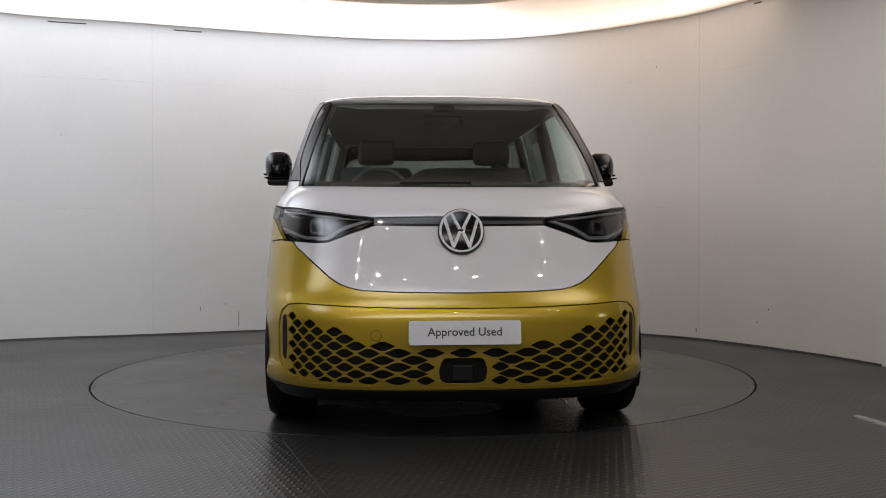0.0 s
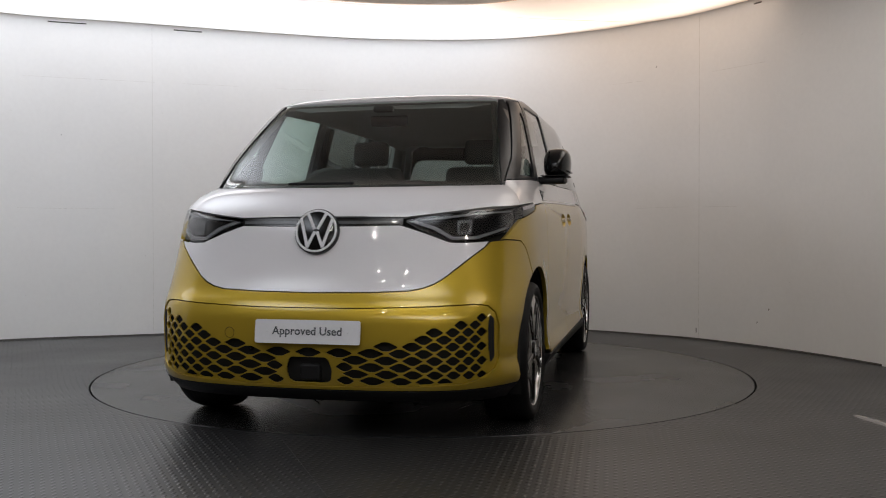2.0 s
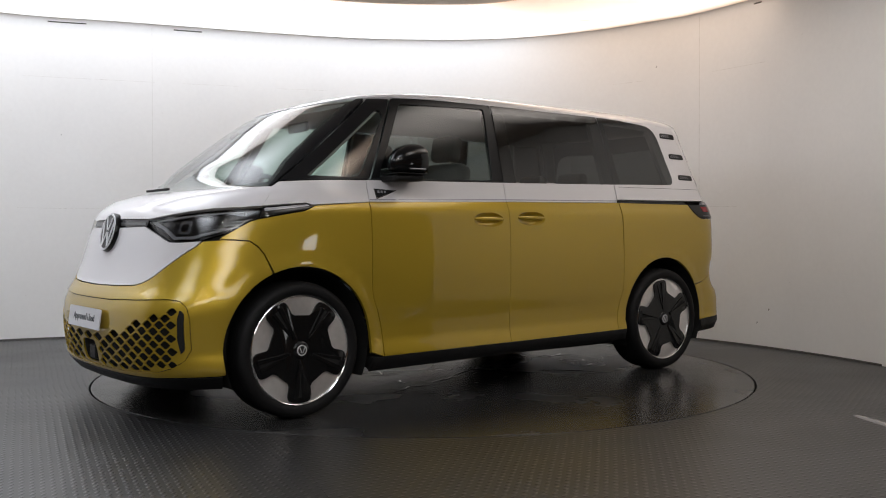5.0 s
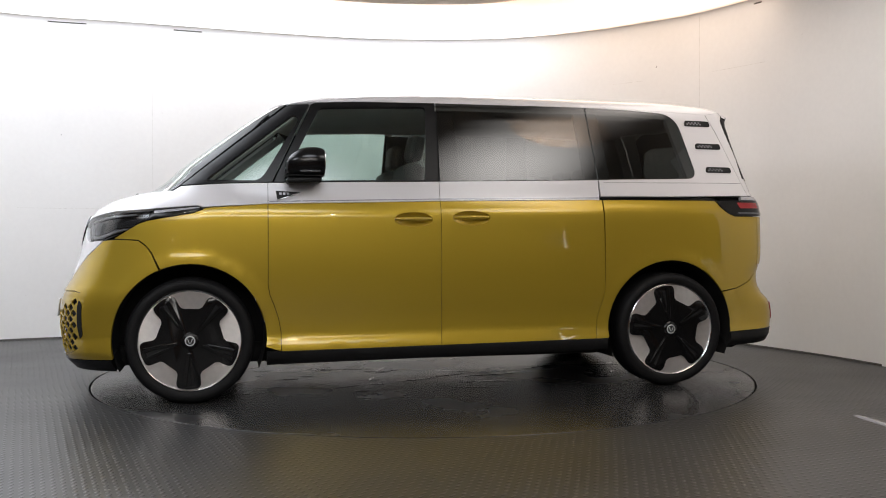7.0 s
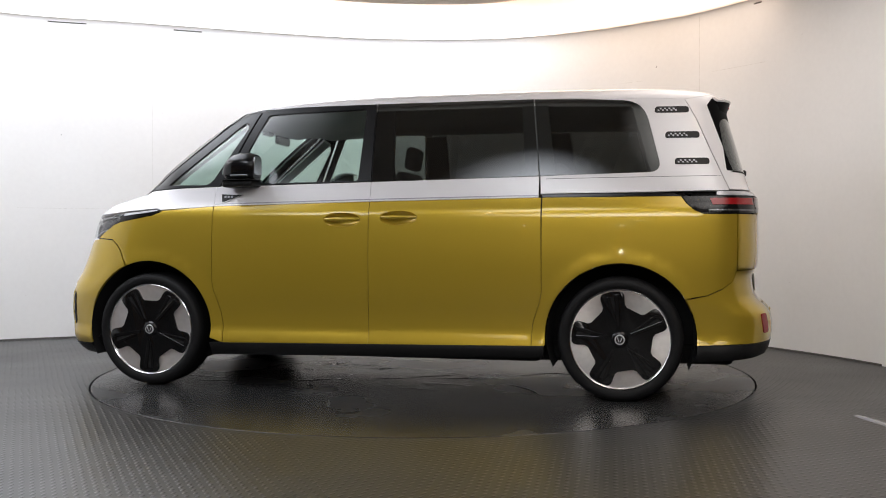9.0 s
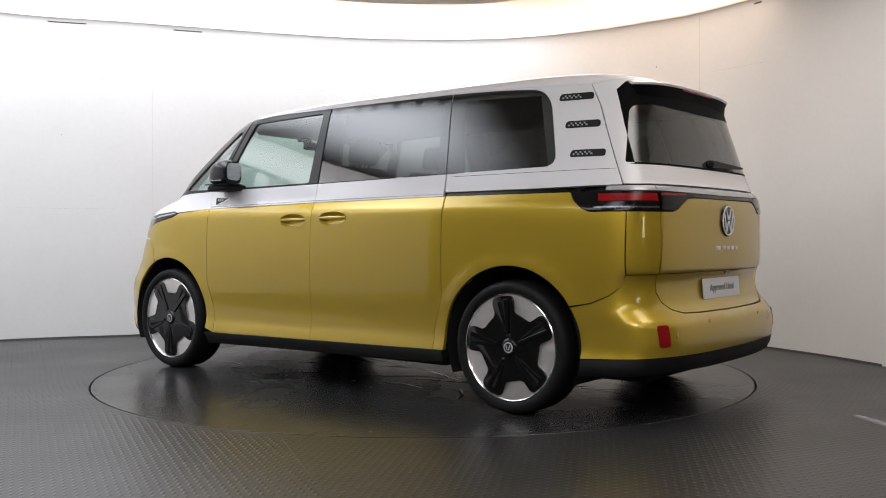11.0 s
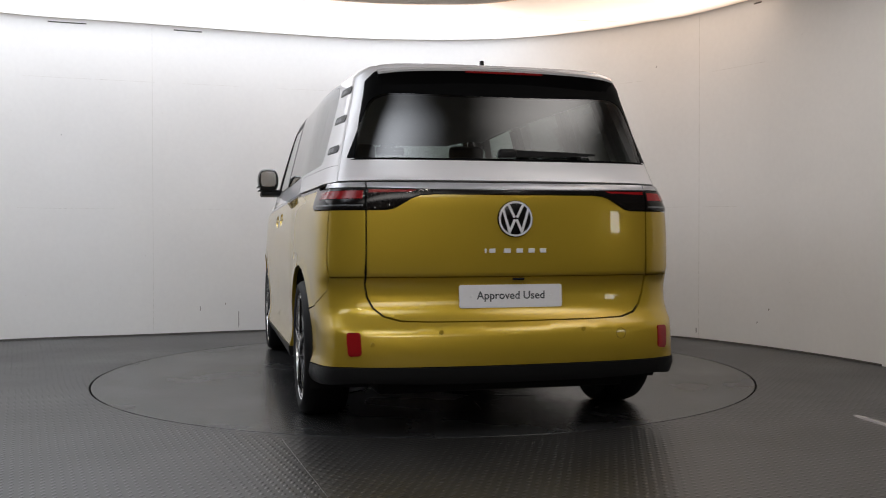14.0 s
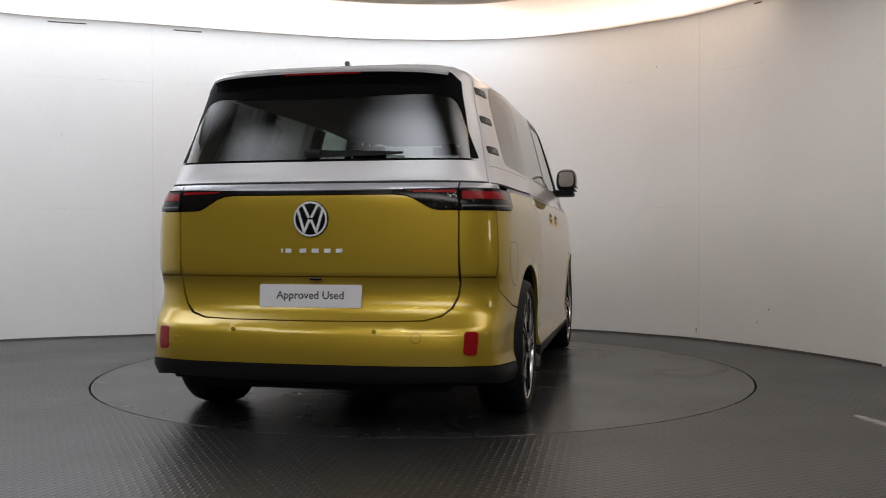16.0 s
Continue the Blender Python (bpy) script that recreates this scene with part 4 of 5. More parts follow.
    vee = both([("f", 0.0, 1.012), ("f", 0.2, 1.012), ("f", 0.405, 1.016), ("f", 0.515, 0.980), ("f", 0.637, 0.934), ("f", 0.70, 0.932), ("f", 0.805, 0.940), ("f", 0.79, 0.915), ("f", 0.67, 0.811), ("f", 0.62, 0.768), ("f", 0.578, 0.742), ("f", 0.53, 0.723), ("f", 0.47, 0.711), ("f", 0.3, 0.703), ("f", 0.0, 0.699)])
    panel("nose_panel", FRONT, chart_points(FRONT, vee), WHITE, van, "white shield-shaped nose panel")
    strip = both([("f", 0.0, 1.058), ("f", 0.2, 1.057), ("f", 0.415, 1.053), ("f", 0.415, 1.018), ("f", 0.2, 1.013), ("f", 0.0, 1.013)])
    panel("nose_strip", FRONT, chart_points(FRONT, strip), GLOSS_BLACK, van, "black strip between the headlights", lift=-0.006)
    panel("strip_light", FRONT, chart_points(FRONT, both([("f", 0.0, 1.040), ("f", 0.40, 1.040), ("f", 0.40, 1.026), ("f", 0.0, 1.024)])), GREY_STRIP, van, "grey light bar in the strip", lift=-0.003, thick=0.004, gap=0)
    top = [("f", 0.0, 0.696), ("f", 0.3, 0.700), ("f", 0.47, 0.708), ("f", 0.53, 0.720), ("f", 0.578, 0.738), ("f", 0.62, 0.764), ("f", 0.67, 0.806), ("f", 0.79, 0.910), ("f", 0.812, 0.938), ("s", 1.90, 0.945), ("s", 1.85, 0.943), ("s", 1.776, 0.938), ("s", 1.737, 0.908), ("s", 1.706, 0.870)]
    low = [("s", x, z) for x, z in arch(AXLE, 67, -14)] + [("s", 1.93, 0.262), ("f", 0.84, 0.258), ("f", 0.7, 0.250), ("f", 0.4, 0.245), ("f", 0.0, 0.242)]
    rim = [("f", 0.0, 0.631), ("f", 0.26, 0.632), ("f", 0.55, 0.641), ("f", 0.77, 0.651), ("f", 0.825, 0.643), ("f", 0.858, 0.61), ("f", 0.872, 0.55), ("f", 0.872, 0.40), ("f", 0.855, 0.345), ("f", 0.815, 0.308), ("f", 0.73, 0.280), ("f", 0.4, 0.262), ("f", 0.0, 0.257)]
    rim_pts = chart_points(FRONT, both(rim))
    bumper = panel("front_bumper", FRONT, chart_points(FRONT, both(top + low)), YELLOW, van, "yellow front bumper skin", holes=[rim_pts])
    # lattice of the lower grille
    def spread(u):
        a = abs(u)
        return math.copysign(a if a < 0.3 else 0.3 + 0.75 * (1 - math.exp(-(a - 0.3) / 0.75)), u), 1.0 if a < 0.3 else math.exp(-(a - 0.3) / 0.75)
    cells = []
    for i in range(10):
        z = 0.287 + 0.0335 * i
        for j in range(-9, 10):
            u = (j + 0.5 * (i % 2)) * 0.152
            y, k = spread(u)
            top_z = np.interp(abs(y), [0, 0.36, 0.48, 0.625, 0.80], [0.452, 0.455, 0.475, 0.540, 0.60])
            low_z = np.interp(abs(y), [0, 0.5, 0.75, 0.83], [0.268, 0.275, 0.292, 0.33])
            hw, hh = 0.0690 * k ** 0.97, 0.0225 * min(1, k ** 0.1)
            if z > top_z or z < low_z or abs(y) > 0.822:
                continue
            if abs(y) - hw < 0.128 and z < 0.415:
                far = abs(y) + hw
                if far < 0.185:
                    continue
                hw, y = (far - 0.128) / 2, math.copysign((far + 0.128) / 2, y)
            if abs(y) + hw > 0.84:
                continue
            marks = [(y - hw, z), (y - hw * 0.24, z + hh), (y + hw * 0.24, z + hh), (y + hw, z), (y + hw * 0.24, z - hh), (y - hw * 0.24, z - hh)]
            pts = rounded(marks, 0.009 * k, 2)
            cells.append(chart_points(FRONT, [("f", a, b) for a, b in pts], 1.0))
    port = chart_points(FRONT, [("f", a, b) for a, b in rounded([(-0.105, 0.285), (-0.115, 0.34), (-0.095, 0.398), (0.095, 0.398), (0.115, 0.34), (0.105, 0.285), (0.08, 0.272), (-0.08, 0.272)], 0.02, 3)])
    panel("grille", FRONT, rim_pts, YELLOW, van, "yellow lattice grille with diamond openings", holes=cells + [port], lift=-0.006, thick=0.009, gap=0.003, step=0.035)
    panel("grille_backing", FRONT, rim_pts, DARK, van, "black void behind the grille", lift=-0.035, thick=0.0, gap=-0.01, step=0.06)
    bm = box(0.03, 0.10, 0.075, (2.255, 0, 0.325), 0.008)
    part("radar_sensor", bm, SATIN_BLACK, van, "black radar sensor in the grille")
    for y in (-0.30, 0.345):
        part("camera_eye", lathe([(0.001, 0.012), (0.008, 0.012), (0.011, 0.006), (0.012, 0)], 16, matrix=pose(2.262, y, 0.43, 0, 0, -90)), GLOSS_BLACK, van, "small black grille sensor", smooth=40)
    for mirror in (False, True):
        slot = [("f", a, b) for a, b in rounded([(0.836, 0.60), (0.853, 0.58), (0.853, 0.40), (0.838, 0.375), (0.831, 0.45), (0.831, 0.55)], 0.008, 3)]
        panel("air_slot", FRONT, chart_points(FRONT, slot), DARK, van, "tall black air slot", lift=-0.003, thick=0.004, gap=0, mirror=mirror)
    for y, z, r in ((-0.405, 0.505, 0.026),):
        outer, inner = oval(y, z, r, r, 32), oval(y, z, r - 0.002, r - 0.002, 32)
        panel("tow_cover", FRONT, chart_points(FRONT, [("f", a, b) for a, b in outer]), DARK, van, "thin seam of the towing eye cover", holes=[chart_points(FRONT, [("f", a, b) for a, b in inner])], lift=-0.0055, thick=0.0005, gap=0, step=0.01)
    panel("front_lip", FRONT, chart_points(FRONT, both([("f", 0.0, 0.240), ("f", 0.4, 0.243), ("f", 0.7, 0.248), ("f", 0.84, 0.256), ("s", 1.925, 0.260), ("s", 1.90, 0.19), ("f", 0.78, 0.19), ("f", 0.0, 0.185)])), SATIN_BLACK, van, "black plastic lip under the bumper", lift=0.003, thick=0.1)
    # emblem, wiper and plate
    emblem("front_emblem", van, 0.112, pose(2.170, 0, 0.987, 0, -14, 0) @ pose(0, 0, 0, 90, 0, 90))
    number_plate("front_plate", van, pose(2.314, 0.005, 0.519, 0, -7, 0) @ pose(0, 0, 0, 90, 0, 90))
    for y0, y1, z in ((-0.28, 0.08, 1.222),):
        a, b = on_front([(y0, z)])[0] + (0.012, 0, 0.012), on_front([(y1, z)])[0] + (0.012, 0, 0.012)
        d = Vector(b - a)
        bm = box(d.length, 0.016, 0.014, bevel=0.004, turn=Matrix())
        part("wiper", bm, SATIN_BLACK, van, "black windscreen wiper").matrix_local = Matrix.Translation((a + b) / 2) @ Vector((1, 0, 0)).rotation_difference(d).to_matrix().to_4x4()


def emblem(name, parent, r, m):
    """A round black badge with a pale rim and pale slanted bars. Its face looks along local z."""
    disc = part(name, lathe([(0.001, 0.012), (r * 0.90, 0.012), (r * 0.97, 0.009), (r, 0.0), (r, -0.02), (0.001, -0.02)], 56, matrix=m @ pose(0, 0, 0, 90, 0, 0)), GLOSS_BLACK, parent, "round black badge", smooth=40)
    part("rim", lathe([(r * 0.84, 0.012), (r * 0.85, 0.0155), (r * 0.93, 0.0155), (r * 0.945, 0.011)], 56, matrix=m @ pose(0, 0, 0, 90, 0, 0)), PLATE, disc, "pale rim ring", smooth=40)
    bars = [((-0.40, 0.74), (-0.08, 0.10)), ((0.40, 0.74), (0.08, 0.10)), ((-0.70, 0.50), (-0.34, -0.70)), ((0.70, 0.50), (0.34, -0.70)), ((-0.34, -0.70), (-0.06, -0.06)), ((0.34, -0.70), (0.06, -0.06))]
    for (x0, y0), (x1, y1) in bars:
        a, b = Vector((x0 * r, y0 * r, 0)), Vector((x1 * r, y1 * r, 0))
        d = b - a
        bm = box(d.length + 0.06 * r, 0.135 * r, 0.004, bevel=0.001, segments=1, turn=Matrix.Rotation(math.atan2(d.y, d.x), 4, "Z"), at=(a + b) / 2 + Vector((0, 0, 0.0135)))
        bmesh.ops.transform(bm, matrix=m, verts=bm.verts)
        part("bar", bm, PLATE, disc)
    return disc


def number_plate(name, parent, m):
    bm = prism(rounded([(-0.26, -0.0555), (0.26, -0.0555), (0.26, 0.0555), (-0.26, 0.0555)], 0.012, 5), 0.006, 0.001, matrix=m @ pose(0, 0, -0.003, -90, 0, 0) @ Matrix.Diagonal((1, -1, 1, 1)))
    bmesh.ops.reverse_faces(bm, faces=bm.faces)
    plate = part(name, bm, PLATE, parent, "white plate reading Approved Used")
    lettering("plate_writing", "Approved Used", 0.055, m @ pose(0, 0.002, 0.0035), INK, plate, 0.0006, 0.345)
    for sx in (-0.2, 0.2):
        part("screw", lathe([(0.001, 0.0045), (0.004, 0.0045), (0.0055, 0.003)], 12, matrix=m @ pose(sx, 0, 0, 90, 0, 0)), PLATE, plate)
    return plate


def build_tail(van):
    for mirror in (False, True):
        corner = [("s", -2.152, 1.088), ("s", -2.152, 0.768), ("b", 0.722, 0.770), ("b", 0.718, 0.90), ("b", 0.718, 1.088)]
        panel("tail_corner", BACK, chart_points(BACK, corner), YELLOW, van, "yellow rear corner panel", mirror=mirror)
        side_lamp = [("s", -1.842, 1.190), ("s", -1.872, 1.147), ("s", -1.918, 1.106), ("s", -1.966, 1.090), ("s", -2.12, 1.090), ("b", 0.719, 1.092), ("b", 0.715, 1.190), ("s", -2.13, 1.193)]
        lamp = panel("tail_lamp", BACK, chart_points(BACK, side_lamp), SMOKE_LENS, van, "smoked black and red tail lamp", lift=0.004, mirror=mirror)
        red = [("s", -1.995, 1.178), ("s", -2.012, 1.140), ("b", 0.728, 1.142), ("b", 0.724, 1.180)]
        panel("red_lens", BACK, chart_points(BACK, red), RED_LENS, lamp, "red lamp lens", lift=0.0055, thick=0.002, gap=0, mirror=mirror)
        panel("lamp_bar", BACK, chart_points(BACK, [("s", -1.99, 1.114), ("s", -1.99, 1.106), ("b", 0.728, 1.106), ("b", 0.728, 1.114)]), LAMP_SILVER, lamp, "thin clear lamp bar", lift=0.0055, thick=0.002, gap=0, mirror=mirror)
        gate_lamp = [("b", 0.711, 1.092), ("b", 0.62, 1.093), ("b", 0.585, 1.100), ("b", 0.50, 1.148), ("b", 0.46, 1.162), ("b", 0.40, 1.166), ("b", 0.40, 1.188), ("b", 0.707, 1.190)]
        lamp = panel("gate_lamp", BACK, chart_points(BACK, gate_lamp), SMOKE_LENS, van, "smoked inner tail lamp on the tailgate", lift=0.004, mirror=mirror)
        panel("red_lens", BACK, chart_points(BACK, [("b", 0.700, 1.184), ("b", 0.48, 1.184), ("b", 0.50, 1.175), ("b", 0.60, 1.172), ("b", 0.700, 1.170)]), RED_LENS, lamp, "red lamp lens", lift=0.0055, thick=0.002, gap=0, mirror=mirror)
        panel("lamp_bar", BACK, chart_points(BACK, [("b", 0.700, 1.130), ("b", 0.58, 1.130), ("b", 0.60, 1.120), ("b", 0.700, 1.120)]), SMOKE_LENS, lamp, "dark lamp ridge", lift=0.0055, thick=0.002, gap=0, mirror=mirror)
        panel("reflector", BACK, rounded(chart_points(BACK, [("b", 0.812, 0.514), ("b", 0.750, 0.516), ("b", 0.746, 0.408), ("b", 0.806, 0.402)]).tolist(), 0.02), RED_LENS, van, "upright red bumper reflector", lift=0.004, thick=0.01, gap=0, step=0.03, mirror=mirror)
        panel("light_band", BACK, chart_points(BACK, [("s", -2.035, 1.195), ("s", -2.035, 1.220), ("b", 0.712, 1.220), ("b", 0.712, 1.193)]), LIGHT_STRIP, van, "silver end of the rear light band", lift=0.004, mirror=mirror)
    panel("light_band", BACK, chart_points(BACK, both([("b", 0.0, 1.219), ("b", 0.4, 1.219), ("b", 0.708, 1.220), ("b", 0.708, 1.193), ("b", 0.4, 1.187), ("b", 0.0, 1.184)])), LIGHT_STRIP, van, "silver light band across the tailgate", lift=0.004)
    panel("band_shadow_line", BACK, chart_points(BACK, both([("b", 0.0, 1.183), ("b", 0.40, 1.186), ("b", 0.40, 1.166), ("b", 0.0, 1.164)])), GLOSS_BLACK, van, "black strip under the light band", lift=0.003)
    panel("band_gap", BACK, chart_points(BACK, both([("b", 0.0, 1.230), ("b", 0.5, 1.230), ("s", -2.05, 1.232), ("s", -2.05, 1.222), ("b", 0.5, 1.220), ("b", 0.0, 1.220)])), DARK, van, "dark joint over the light band", lift=-0.006, gap=0)
    upper = both([("b", 0.0, 1.163), ("b", 0.40, 1.164), ("b", 0.46, 1.159), ("b", 0.50, 1.145), ("b", 0.585, 1.096), ("b", 0.62, 1.089), ("b", 0.713, 1.088), ("b", 0.713, 0.90), ("b", 0.713, 0.770), ("b", 0.0, 0.770)])
    panel("tailgate", BACK, chart_points(BACK, upper), YELLOW, van, "yellow tailgate skin", gap=0.0016)
    lower = both([("b", 0.0, 0.766), ("b", 0.713, 0.766), ("b", 0.716, 0.735), ("b", 0.705, 0.675), ("b", 0.680, 0.625), ("b", 0.635, 0.588), ("b", 0.557, 0.567), ("b", 0.414, 0.562), ("b", 0.0, 0.560)])
    panel("tailgate_lower", BACK, chart_points(BACK, lower), YELLOW, van, "yellow lower tailgate with the plate recess", gap=0.002, lift=-0.003)
    bump = [("b", 0.0, 0.556), ("b", 0.414, 0.558), ("b", 0.560, 0.562), ("b", 0.640, 0.583), ("b", 0.686, 0.621), ("b", 0.711, 0.672), ("b", 0.722, 0.735), ("b", 0.722, 0.765), ("s", -2.148, 0.763), ("s", -2.122, 0.702), ("s", -2.07, 0.659), ("s", -1.98, 0.619)]
    bump += [("s", x, z) for x, z in arch(-AXLE, 149, 185)] + [("s", -1.93, 0.335), ("s", -2.15, 0.345), ("b", 0.80, 0.352), ("b", 0.4, 0.352), ("b", 0.0, 0.352)]
    panel("rear_bumper", BACK, chart_points(BACK, both(bump)), YELLOW, van, "yellow rear bumper skin")
    lip = both([("b", 0.0, 0.350), ("b", 0.4, 0.350), ("b", 0.80, 0.350), ("s", -2.15, 0.343), ("s", -1.927, 0.333), ("s", -1.90, 0.24), ("s", -2.1, 0.25), ("b", 0.75, 0.275), ("b", 0.4, 0.265), ("b", 0.0, 0.265)])
    panel("rear_lip", BACK, chart_points(BACK, lip), SATIN_BLACK, van, "black plastic valance under the rear bumper", lift=0.002, thick=0.12)
    # white hatch, black surround and glass
    dark = chart_points(BACK, both([("b", 0.0, 1.806), ("b", 0.40, 1.800), ("b", 0.60, 1.794), ("b", 0.635, 1.780), ("s", -1.990, 1.738), ("s", -2.055, 1.55), ("s", -2.134, 1.340), ("b", 0.775, 1.333), ("b", 0.4, 1.331), ("b", 0.0, 1.330)]))
    hatch = both([("b", 0.0, 1.8195), ("b", 0.2, 1.819), ("b", 0.45, 1.817), ("b", 0.62, 1.805), ("s", -1.862, 1.775), ("s", -1.926, 1.66), ("s", -2.001, 1.48), ("s", -2.066, 1.33), ("s", -2.112, 1.229), ("b", 0.6, 1.231), ("b", 0.3, 1.231), ("b", 0.0, 1.231)])
    panel("hatch", BACK, chart_points(BACK, hatch), WHITE, van, "white upper tailgate frame", holes=[dark])
    pane = chart_points(BACK, [("b", a, b) for a, b in rounded([(0.590, 1.668), (0.0, 1.653), (-0.590, 1.668), (-0.665, 1.640), (-0.785, 1.342), (0.785, 1.342), (0.665, 1.640)], [0.05, 0.3, 0.05, 0.08, 0.01, 0.01, 0.08])])
    panel("hatch_surround", BACK, dark, HATCH_BLACK, van, "black surround and spoiler", holes=[pane], lift=0.001, gap=0.001)
    panel("rear_window", BACK, pane, REAR_GLASS, van, "dark tinted rear window", gap=-0.001, thick=0, lift=-0.001).visible_shadow = False
    # overhanging roof spoiler: thin white top skin over a black blade
    tops, blade = bmesh.new(), bmesh.new()
    skin, under = [], []
    for y in np.linspace(-0.62, 0.62, 31):
        k = (y / 0.62) ** 2
        z = 1.809 - 0.018 * k
        root = on_back([(y, z)])[0] + (0.004, 0, 0.002)
        tip = Vector((root[0] - 0.062 * (1 - 0.35 * k ** 4), y, z - 0.016))
        foot = on_back([(y, 1.712 - 0.02 * k)])[0]
        skin.append([tops.verts.new(q) for q in (Vector(root), (Vector(root) + tip) / 2 + Vector((0, 0, 0.004)), tip, tip + Vector((0.006, 0, -0.010)), Vector(root) + Vector((0, 0, -0.012)))])
        under.append([blade.verts.new(q) for q in (Vector(root) + Vector((0.002, 0, -0.010)), tip + Vector((0.006, 0, -0.0095)), tip + Vector((0.014, 0, -0.028)), Vector(foot) + Vector((0.004, 0, 0)))])
    for bm, rows in ((tops, skin), (blade, under)):
        n = len(rows[0])
        for r0, r1 in zip(rows, rows[1:]):
            for i in range(n):
                bm.faces.new((r0[i], r0[(i + 1) % n], r1[(i + 1) % n], r1[i]))
        bm.faces.new(rows[0])
        bm.faces.new(rows[-1][::-1])
    spoiler = part("spoiler", tops, WHITE, van, "white roof spoiler lip over the rear window", smooth=40)
    part("spoiler_blade", blade, HATCH_BLACK, spoiler, "black underside of the spoiler", smooth=40)
    x = float(on_back([(0.0, 1.809)])[0][0]) - 0.052
    part("brake_lamp", box(0.006, 0.40, 0.010, (x, 0, 1.776), 0.002, 1), RED_LENS, spoiler, "dark red high brake lamp")
    a, b = on_back([(0.02, 1.368)])[0], on_back([(-0.44, 1.368)])[0]
    part("wiper_motor", box(0.05, 0.09, 0.042, a + (-0.012, -0.005, 0.0), 0.014, 3), SATIN_BLACK, van, "black rear wiper pivot")
    arm = prism([(0.0, -0.018), (0.30, -0.012), (0.44, -0.006), (0.44, 0.004), (0.30, 0.010), (0.0, 0.018)], 0.014, 0.004, matrix=pose(a[0] - 0.018, 0.0, 1.368, 0, 0, -90))
    part("rear_wiper", arm, SATIN_BLACK, van, "black rear wiper arm")
    emblem("rear_emblem", van, 0.090, pose(-2.325, 0, 1.047, 90, 0, -90))
    number_plate("rear_plate", van, pose(-2.303, 0.013, 0.674, 0, 4, 0) @ pose(0, 0, 0, 90, 0, -90))
    # plain silver bars where the name stands
    for y, w in ((0.148, 0.010), (0.115, 0.032), (0.040, 0.036), (-0.022, 0.036), (-0.083, 0.034), (-0.142, 0.034)):
        x = float(on_back([(y, 0.894)])[0][0])
        part("badge_bar", box(0.006, w * 0.92, 0.021, (x - 0.002, y, 0.894), 0.0015, 1), PLATE, van, "small silver badge bar")
    part("tailgate_button", box(0.012, 0.06, 0.012, (-2.318, -0.02, 0.757), 0.004), GLOSS_BLACK, van, "black tailgate button")
    for y, z in ((0.38, 0.515), (-0.33, 0.515), (0.70, 0.46)):
        p = on_back([(y, z)])[0]
        part("parking_sensor", lathe([(0.001, 0.003), (0.010, 0.003), (0.0115, 0.0)], 16, matrix=pose(*p, 0, 0, 90)), YELLOW, van, "round yellow parking sensor", smooth=40)
    outer, inner = oval(-0.53, 0.487, 0.026, 0.026, 32), oval(-0.53, 0.487, 0.0242, 0.0242, 32)
    panel("tow_cover", BACK, chart_points(BACK, [("b", a, b) for a, b in outer]), DARK, van, "thin seam of the towing eye cover", holes=[chart_points(BACK, [("b", a, b) for a, b in inner])], lift=0.0006, thick=0.0003, gap=0, step=0.01)


def build_under(van):
    for mirror in (False, True):
        shell = [(1.06, 0.30)] + [(1.00, 0.33), (1.045, 0.62), (1.30, 1.0), (1.30, 1.22)] + along(lambda x: glass_low(x) - 0.03, 1.0, -1.7) + [(-1.98, 1.15), (-1.98, 0.70)] + arch(-AXLE, 140, 5, 0.46) + [(-1.02, 0.33)]
        panel("inner_shell", SIDE, shell[1:], DARK, van, "dark inner side shell", lift=-0.036, thick=0, gap=0, step=0.1, mirror=mirror)
    front = both([("f", 0.0, 1.19), ("f", 0.6, 1.19), ("s", 1.40, 1.20), ("s", 1.25, 1.0)] + [("s", x, z) for x, z in arch(AXLE, 105, 20, 0.46)] + [("s", 1.94, 0.5), ("s", 1.96, 0.28), ("f", 0.6, 0.25), ("f", 0.0, 0.25)])
    panel("inner_nose", FRONT, chart_points(FRONT, front), DARK, van, "dark structure behind the nose", lift=-0.05, thick=0, gap=0, step=0.08)
    back = both([("b", 0.0, 1.30), ("b", 0.6, 1.30), ("s", -1.9, 1.30), ("s", -1.9, 0.75), ("s", -1.97, 0.5), ("s", -1.97, 0.30), ("b", 0.6, 0.28), ("b", 0.0, 0.28)])
    panel("inner_tail", BACK, chart_points(BACK, back), DARK, van, "dark structure behind the tail", lift=-0.04, thick=0, gap=0, step=0.08)
    part("underbody", box(4.3, 1.30, 0.12, (0, 0, 0.25), 0.03), DARK, van, "black underbody tray")
    part("underbody_middle", box(2.05, 1.80, 0.08, (0, 0, 0.255), 0.02), DARK, van, "black battery tray between the axles")
    for ax in (AXLE, -AXLE):
        for s in (1, -1):
            bm = bmesh.new()
            rows = []
            for y, r in ((0.945, 0.427), (0.60, 0.427)):
                rows.append([bm.verts.new((x, s * y, z)) for x, z in arch(ax, -25, 205, r, 30)])
            for i in range(30):
                bm.faces.new((rows[0][i], rows[0][i + 1], rows[1][i + 1], rows[1][i]))
            bm.faces.new(rows[1])
            part("arch_liner", bm, DARK, van, "black wheel arch liner", smooth=60)


